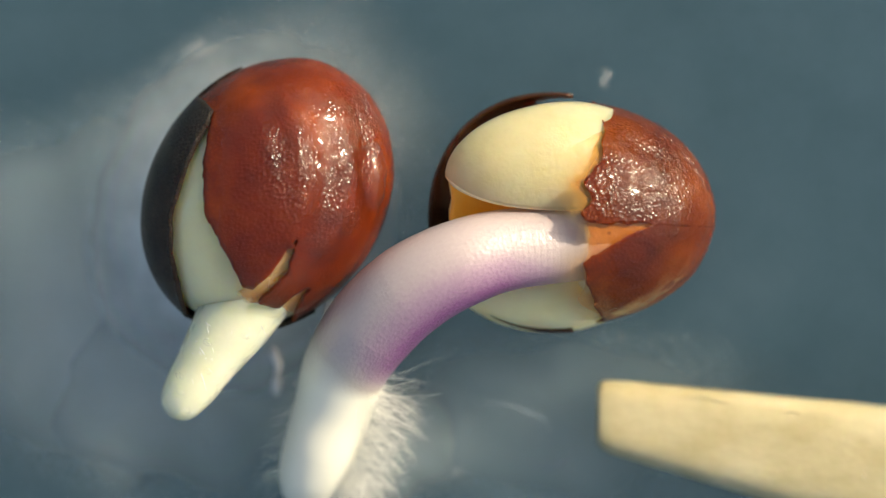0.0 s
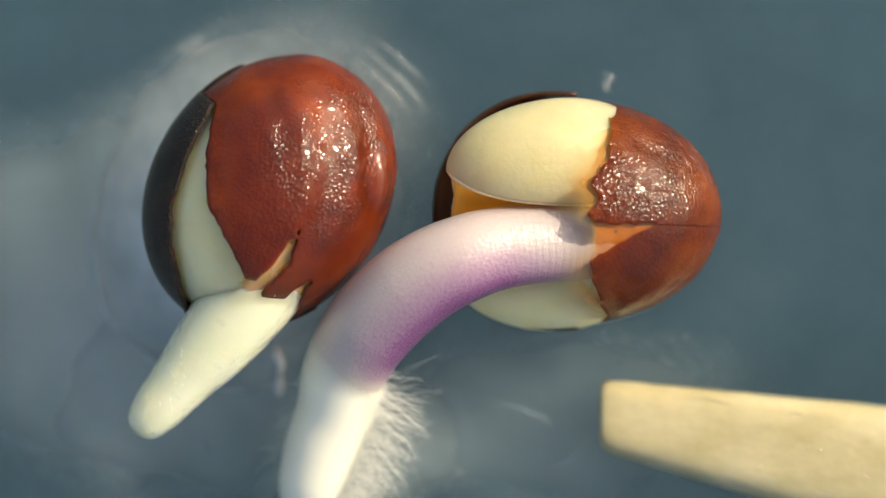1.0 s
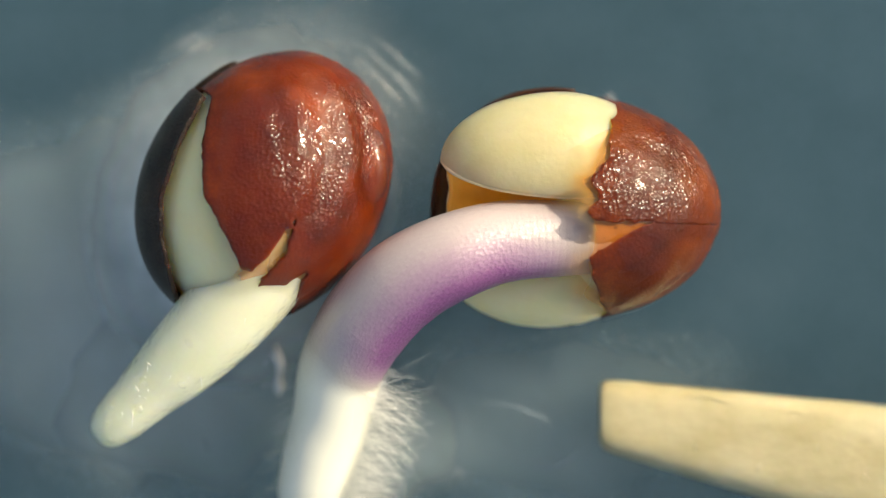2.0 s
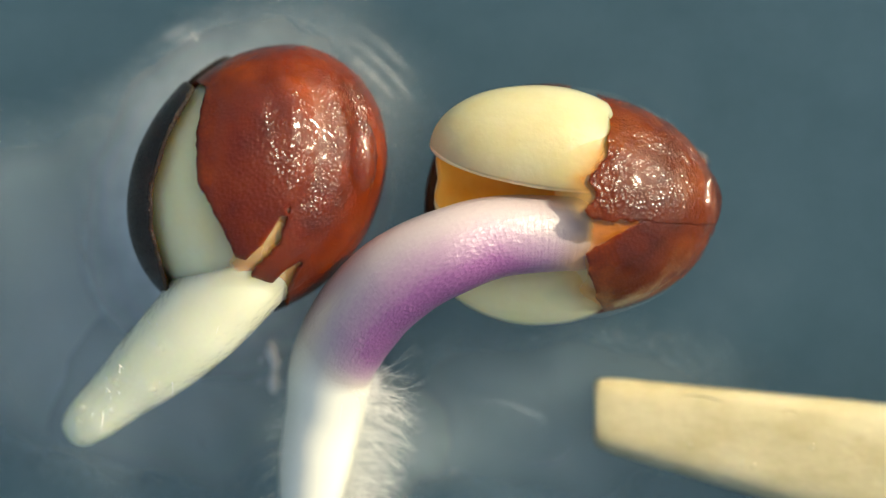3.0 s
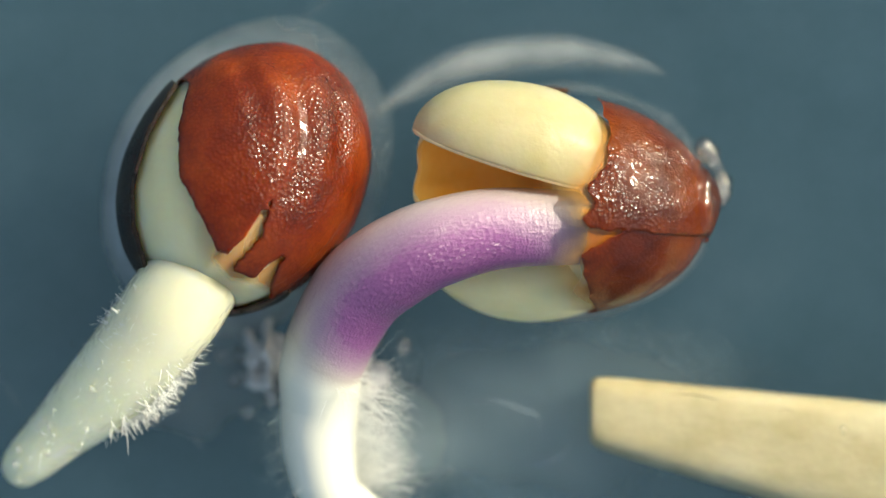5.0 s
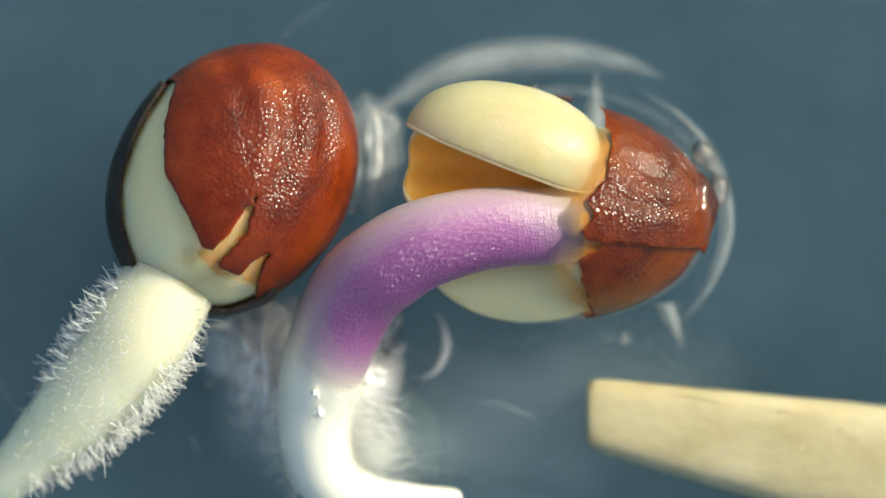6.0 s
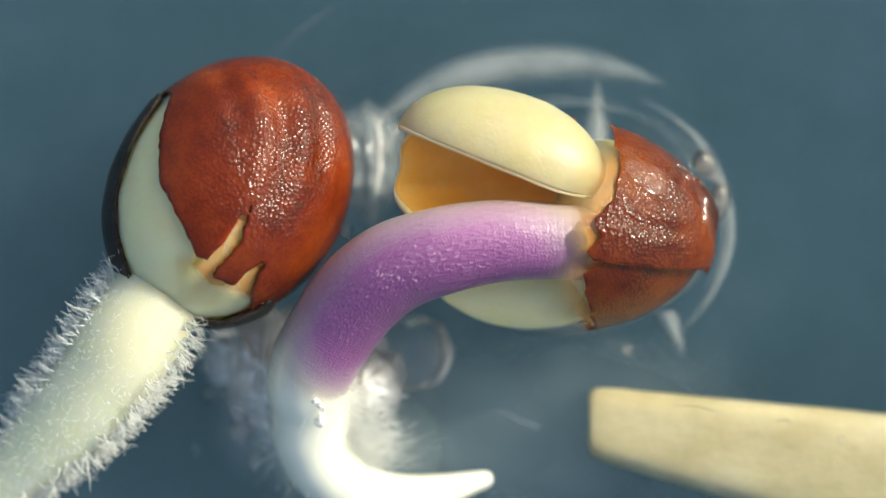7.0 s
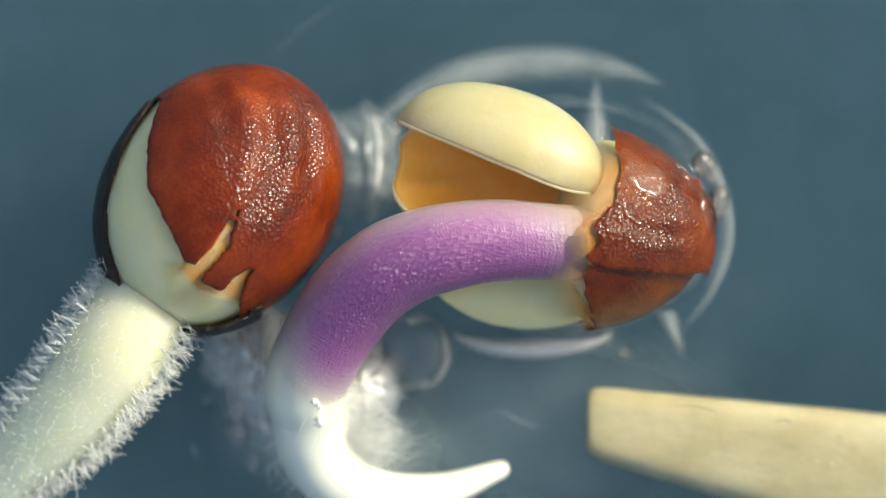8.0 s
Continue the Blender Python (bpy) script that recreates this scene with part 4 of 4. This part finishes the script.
# beads added for the stick's wet glints, sunk when not needed
for x, y, t0, t1 in ((1445, 795, 0.2, 4.2), (1340, 828, 0.6, 4.0), (1530, 845, 0.0, 2.0), (1228, 792, 2.0, 4.2), (1322, 824, 2.2, 4.0), (1395, 716, 3.8, 5.4), (1508, 768, 3.9, 8.0), (1064, 772, 3.6, 5.2), (1440, 800, 5.6, 9.0), (1466, 806, 5.8, 9.0), (1490, 812, 5.8, 9.0)):
    ob = bead("water_drop", 7, 9, 6, x, "tiny clear bead added for a glint on the wet wooden stick")
    top = 121 + 0.05 * (x - 1060) - (26 if x in (1395, 1064) else 0)
    BEADS.append((ob, [(t, x, y, top - (0 if t0 - 0.1 < t < t1 + 0.1 else 22)) for t in sorted({0.0, max(0.0, t0 - 0.5), t0, min(8.0, t1), min(8.0, t1 + 0.6), 8.0})]))
rnd = random.Random(7)
for i in range(26):
    x, y = rnd.gauss(455, 38), rnd.gauss(660, 48)
    size = rnd.uniform(4, 13)
    ob = bead("water_drop", size, size * rnd.uniform(0.7, 1.1), size * 0.8, 60 + i, "small clear water droplet between the roots")
    late = rnd.uniform(4.6, 5.8)
    BEADS.append((ob, [(0.0, 570, 690, 60), (late - 0.8, 560, 690, 60), (late + 0.3, x, y, size), (8.0, x - 5, y + 15, size)]))
for i in range(30):
    k = rnd.random()
    if i % 3 == 0:
        x, y = 690 - 60 * k + rnd.gauss(0, 16), 600 + 90 * k + rnd.gauss(0, 16)
    else:
        x, y = 520 - 60 * k + rnd.gauss(0, 22), 530 + 230 * k + rnd.gauss(0, 16)
    size, z = rnd.uniform(6, 16), rnd.uniform(40, 130)
    ob = bead("water_drop", size, size * rnd.uniform(0.6, 2.0), size * 0.5, 130 + i, "tiny frothy white droplet on the stem base", FROTH)
    late = rnd.uniform(4.5, 6.0)
    BEADS.append((ob, [(0.0, 575, 700, 90), (late - 0.8, 570, 690, 90), (late + 0.3, x + 8, y, z), (8.0, x - 10, y + 15, z)]))
# beads added for the cluster of glints beside the coat
for i in range(16):
    a = rnd.uniform(-70, 45)
    x, y, size = 1235 + 60 * math.cos(radians(a)), 340 + 80 * math.sin(radians(a)), rnd.uniform(7, 18)
    ob = bead("water_drop", size, size * 1.2, size * 0.8, 90 + i, "small clear bead added for the water's glints at the seed coat")
    BEADS.append((ob, [(0.0, 1150, 360, 90), (2.0, 1150, 360, 90), (3.4 + 0.13 * i, x, y, 60), (8.0, x, y + 5, 60)]))


def strand(name, places, thick, label, category, material):
    """A fine bent fibre through the places."""
    verts, faces = [], []
    n = 24
    base = V(places[0][0], places[0][1], 0)
    for s in range(n + 1):
        p = smooth_line([(x, y, 3) for x, y in places], (len(places) - 1) * s / n)
        w = thick * (0.35 + 0.65 * math.sin(math.pi * (s + 0.5) / (n + 1)))
        a = V(*p) - base
        for i in range(5):
            q = 2 * math.pi * i / 5
            verts.append(a + Vector((w * math.cos(q) * U, w * math.sin(q) * U * 0.8, (w * math.sin(q) + w) * U)))
    for s in range(n):
        for i in range(5):
            j = (i + 1) % 5
            faces.append((s * 5 + i, s * 5 + j, s * 5 + 5 + j, s * 5 + 5 + i))
    ob = tagged(new(name, mesh_of(name, verts, faces, material)), label, category)
    ob.location = base
    return ob


FIBRE = clear_wet("pale_fibre", 0.22, patch=1.5, lo=0.2, hi=0.6)
FAINT = clear_wet("faint_scratch", 0.05, patch=0.6, lo=0.3, hi=0.7)
strand("fibre", [(846, 722), (880, 719), (915, 722), (935, 735), (960, 742), (971, 758), (973, 774)], 2.6, "fine pale curled fibre on the wet dish", "fibre", FIBRE)
strand("fibre", [(940, 830), (975, 832), (1005, 820), (1025, 798)], 3.0, "faint pale fibre on the wet dish", "fibre", FIBRE)
strand("scratch", [(492, 84), (525, 55), (560, 25), (605, -6)], 5.0, "faint pale scratch across the dish", "scratch", FAINT)
strand("scratch", [(1140, 604), (1200, 600), (1270, 595)], 2.5, "long faint streak in the dish", "scratch", FAINT)
strand("scratch", [(0, 655), (20, 700), (45, 740)], 4.0, "short faint scratch in the dish", "scratch", FAINT)
for x, y in ((353, 778), (357, 790), (808, 835), (1100, 592), (682, 850)):
    strand("fibre", [(x, y), (x + 3, y + 8), (x + 6, y + 14)], 2.2, "tiny pale fleck of fibre on the dish", "fibre", FIBRE)
CURL = strand("fibre", [(1064, 122), (1074, 120), (1082, 130), (1070, 138), (1072, 148), (1082, 150)], 3.4, "tiny clear curl of skin drifting on the water", "fibre", FIBRE)
SPECKS = []
for x, y, s in ((652, 722, 5), (1098, 642, 3), (868, 580, 3), (136, 618, 2.5)):
    ob = tagged(new("dirt_speck", mesh_of("dirt_speck", ellipsoid(s, s * 0.8, s * 0.6, 20, s * 0.3, x, SMALL) * U, SMALL_FACES, COAT_DARK)), "tiny black speck of dirt on the dish", "speck", "dirt specks")
    ob.location = V(x, y, s * 0.5)
    SPECKS.append(ob)

# ---- the stick ----
def stick():
    """A flattened tapering splinter of wood with a blunt, rounded end."""
    n, verts, faces = 36, [], []
    stations = [0, 4, 12, 26] + list(range(60, 1000, 40))
    for s in stations:
        x = 1060 + s
        top, low = 672 + 0.094 * s, 800 + 0.30 * s
        grow = {0: 0.80, 4: 0.90, 12: 0.96, 26: 0.99}.get(s, 1.0)
        cy, hy = (top + low) / 2, (low - top) / 2 * grow
        hz = (58 + 0.05 * s) * (0.7 + 0.3 * grow)
        for i in range(n):
            a = 2 * math.pi * i / n
            c, d = math.cos(a), math.sin(a)
            q = 0.55
            w = 1 + 0.02 * noise.noise((x * 0.02, c * 3, d * 3)) + 0.012 * noise.noise((x * 0.1, c * 6, d * 6))
            verts.append(V(x, cy - hy * math.copysign(abs(c) ** q, c) * w, 62 + hz * math.copysign(abs(d) ** q, d) * w) - V(1060, 736, 0))
    m = len(stations)
    for k in range(m - 1):
        for i in range(n):
            j = (i + 1) % n
            faces.append((k * n + i, k * n + j, (k + 1) * n + j, (k + 1) * n + i))
    faces.append(tuple(reversed(range(n))))
    faces.append(tuple(range((m - 1) * n, m * n)))
    ob = tagged(new("wooden_stick"), "pale cream wooden stick with a blunt end lying on the gel", "stick")
    ob.location = V(1060, 736, 0)
    part("shaft", mesh_of("shaft", verts, faces, WOOD), ob)
    rnd = random.Random(5)
    for i in range(9):
        x0 = rnd.uniform(20, 430)
        side = rnd.uniform(-0.85, 0.85)
        lng, w = rnd.uniform(40, 150), rnd.uniform(1.6, 3.0)
        verts, faces = [], []
        for q in range(9):
            x = x0 + lng * q / 8
            y = 0.197 * x - side * (64 + 0.103 * x) + 3 * math.sin(q * 0.8 + i)
            z = 115.5 + 0.05 * x - 8 * abs(side) ** 4
            for k in range(6):
                a = 2 * math.pi * k / 6
                t = w * math.sin(math.pi * (q + 0.3) / 8.6)
                verts.append((x * U, (-y + t * math.cos(a)) * U, (z + 0.7 * t * math.sin(a)) * U))
        for q in range(8):
            for k in range(6):
                j = (k + 1) % 6
                faces.append((q * 6 + k, q * 6 + j, q * 6 + 6 + j, q * 6 + 6 + k))
        part("wood_fibre", mesh_of("wood_fibre", verts, faces, WOOD), ob)
    return ob


stick()


def timed(rows):
    """Rows with their order kept and a last one at the end."""
    out = []
    for r in rows:
        if not out or r[0] > out[-1][0] + 0.05:
            out.append(r)
    return out


def motions():
    for ob, base, r, angle, begin in ROOT_TUFTS:
        walk(ob, timed([(t, base @ side_of(r, angle, deep)) for t, deep in ((0.0, -62), (begin, -60), (begin + 0.8, -24), (min(7.6, begin + 2.0), -3), (8.0, -3))]))
    for ob, mid, deep, t0, t1 in BANDS:
        low, high = Matrix.Translation(V(mid[0], mid[1], -deep)), Matrix.Translation(V(mid[0], mid[1], 0))
        walk(ob, [(0.0, low), (t0, low), (t1, high), (8.0, high)])
    for n, ob in enumerate(RIPPLES):
        walk(ob, [(t, Matrix.Translation(V(EGG[0] + 0.9 * x - 6 * t, EGG[1] - y, z))) for t, x, y, z in ((0.0, 0, 0, -6 if 1 < n < 5 else 0), (1.5, -4, 10, -3 if 1 < n < 5 else 0), (2.8, -6, 19, 0), (3.2 + 0.1 * n, -10, 24, -1), (4.0 + 0.1 * n, -25, 25, -12), (8.0, -60, 10, -40))])
    for ob, mid, late in LIGHT_SHEETS:
        walk(ob, [(t, Matrix.Translation(V(mid[0], mid[1], z))) for t, z in ((0.0, 0.6), (4.6, 0.6), (5.7, late), (8.0, late))])
    for ob, rows in BEADS:
        walk(ob, [(t, Matrix.Translation(V(x, y, z))) for t, x, y, z in rows])
    walk(SPECKS[0], [(t, Matrix.Translation(V(x, y, 182))) for t, x, y in ((0.0, 640, 722), (1.5, 640, 713), (2.8, 636, 710), (4.5, 628, 705), (5.8, 610, 697), (8.0, 606, 690))])
    walk(CURL, [(0.0, Matrix.Translation(V(1064, 122))), (1.5, Matrix.Translation(V(1064, 140))), (2.8, Matrix.Translation(V(1070, 190))), (8.0, Matrix.Translation(V(1070, 200)))])
    for ob, rows, at, dry in ((wet_left, LEFT_ROWS, left_pose, 4.2), (wet_right, RIGHT_ROWS, right_pose, 4.6)):
        walk(ob, [(t, at(t) @ Matrix.Translation(BODY + Vector((0, 0, -U * 24 * max(0.0, min(1.0, (t - dry) / 1.6)))))) for t in sorted({*(r[0] for r in rows), dry, dry + 1.6})])
    walk(halo, [(r[0], Matrix.Translation(V(EGG[0] + r[1], EGG[1] - r[2], -75 * max(0.0, min(1.0, (r[0] - 4.5) / 1.5))))) for r in LEFT_ROWS])
    walk(halo_two, [(r[0], Matrix.Translation(V(POD[0] + r[1], POD[1] - r[2], float(np.interp(r[0], [0, 2.8, 4.5, 8.0], [-48, -40, -20, -20]))))) for r in RIGHT_ROWS])
    walk(left, [(r[0], left_pose(r[0])) for r in LEFT_ROWS])
    for ob, seat in ROOT_GLINTS:
        walk(ob, [(r[0], root_pose(r[0]) @ seat) for r in ROOT_ROWS])
    walk(root, [(r[0], left_pose(r[0]).inverted() @ root_pose(r[0])) for r in ROOT_ROWS])
    walk(flap, [(t, Matrix.Translation(BODY + Vector((-k * U, 0, 0))) @ pose(0, 0, 0, 0, turn, 0)) for t, k, turn in ((0.0, 0, 0), (1.5, 5, -2), (2.8, 12, -5), (4.5, 6, -10), (6.0, 0, -12), (8.0, -4, -13))])
    for ob, way in zip(HULLS, (1, -1)):
        walk(ob, [(t, Matrix.Translation(BODY + Vector((x * U, -way * y * U, (-8 - 7 * t) * U)))) for t, x, y in ((0.0, 0, 0), (2.8, -8, 3), (4.5, -12, 9), (6.0, 0, 24), (7.0, 0, 40), (8.0, 0, 46))])
    walk(coat_cup, [(t, Matrix.Translation(BODY + Vector((x * U, -y * U, 0))) @ pose(0, 0, 0, roll, 0, k)) for t, x, y, roll, k in ((0.0, 0, 0, 0, 0), (1.5, 1, 1, 1, -0.3), (3.0, 1, 4, 2, -1), (4.5, 1, 9, 3, -2), (6.0, 2, 20, 6, -3), (6.5, 3, 24, 7, -4), (8.0, 4, 29, 9, -5))])
    walk(coat_low, [(t, Matrix.Translation(BODY + Vector((x * U, -y * U, 0))) @ pose(0, 0, 0, 0, 0, k)) for t, x, y, k in ((0.0, 0, 0, 0), (3.0, 0, 1, 0), (4.5, -2, 2, 0), (6.0, -6, 8, 1), (8.0, -8, 10, 1))])
    walk(right, [(r[0], right_pose(r[0])) for r in RIGHT_ROWS])
    for ob, k, r in LINES["stem"]["pieces"]:
        walk(ob, [(t, right_pose(t).inverted() @ chain_pose("stem", k, t)) for t in STEM_AT])
    for key, ob in LEAVES.items():
        rows = []
        for t, x, y, z, rx, ry, rz in LEAF_ROWS[key]:
            dx, dy = drift(t)
            rows.append((t, right_pose(t).inverted() @ Matrix.Translation(V(x - dx, y - dy, z)) @ pose(0, 0, 0, rx, ry, rz)))
        walk(ob, rows)


motions()
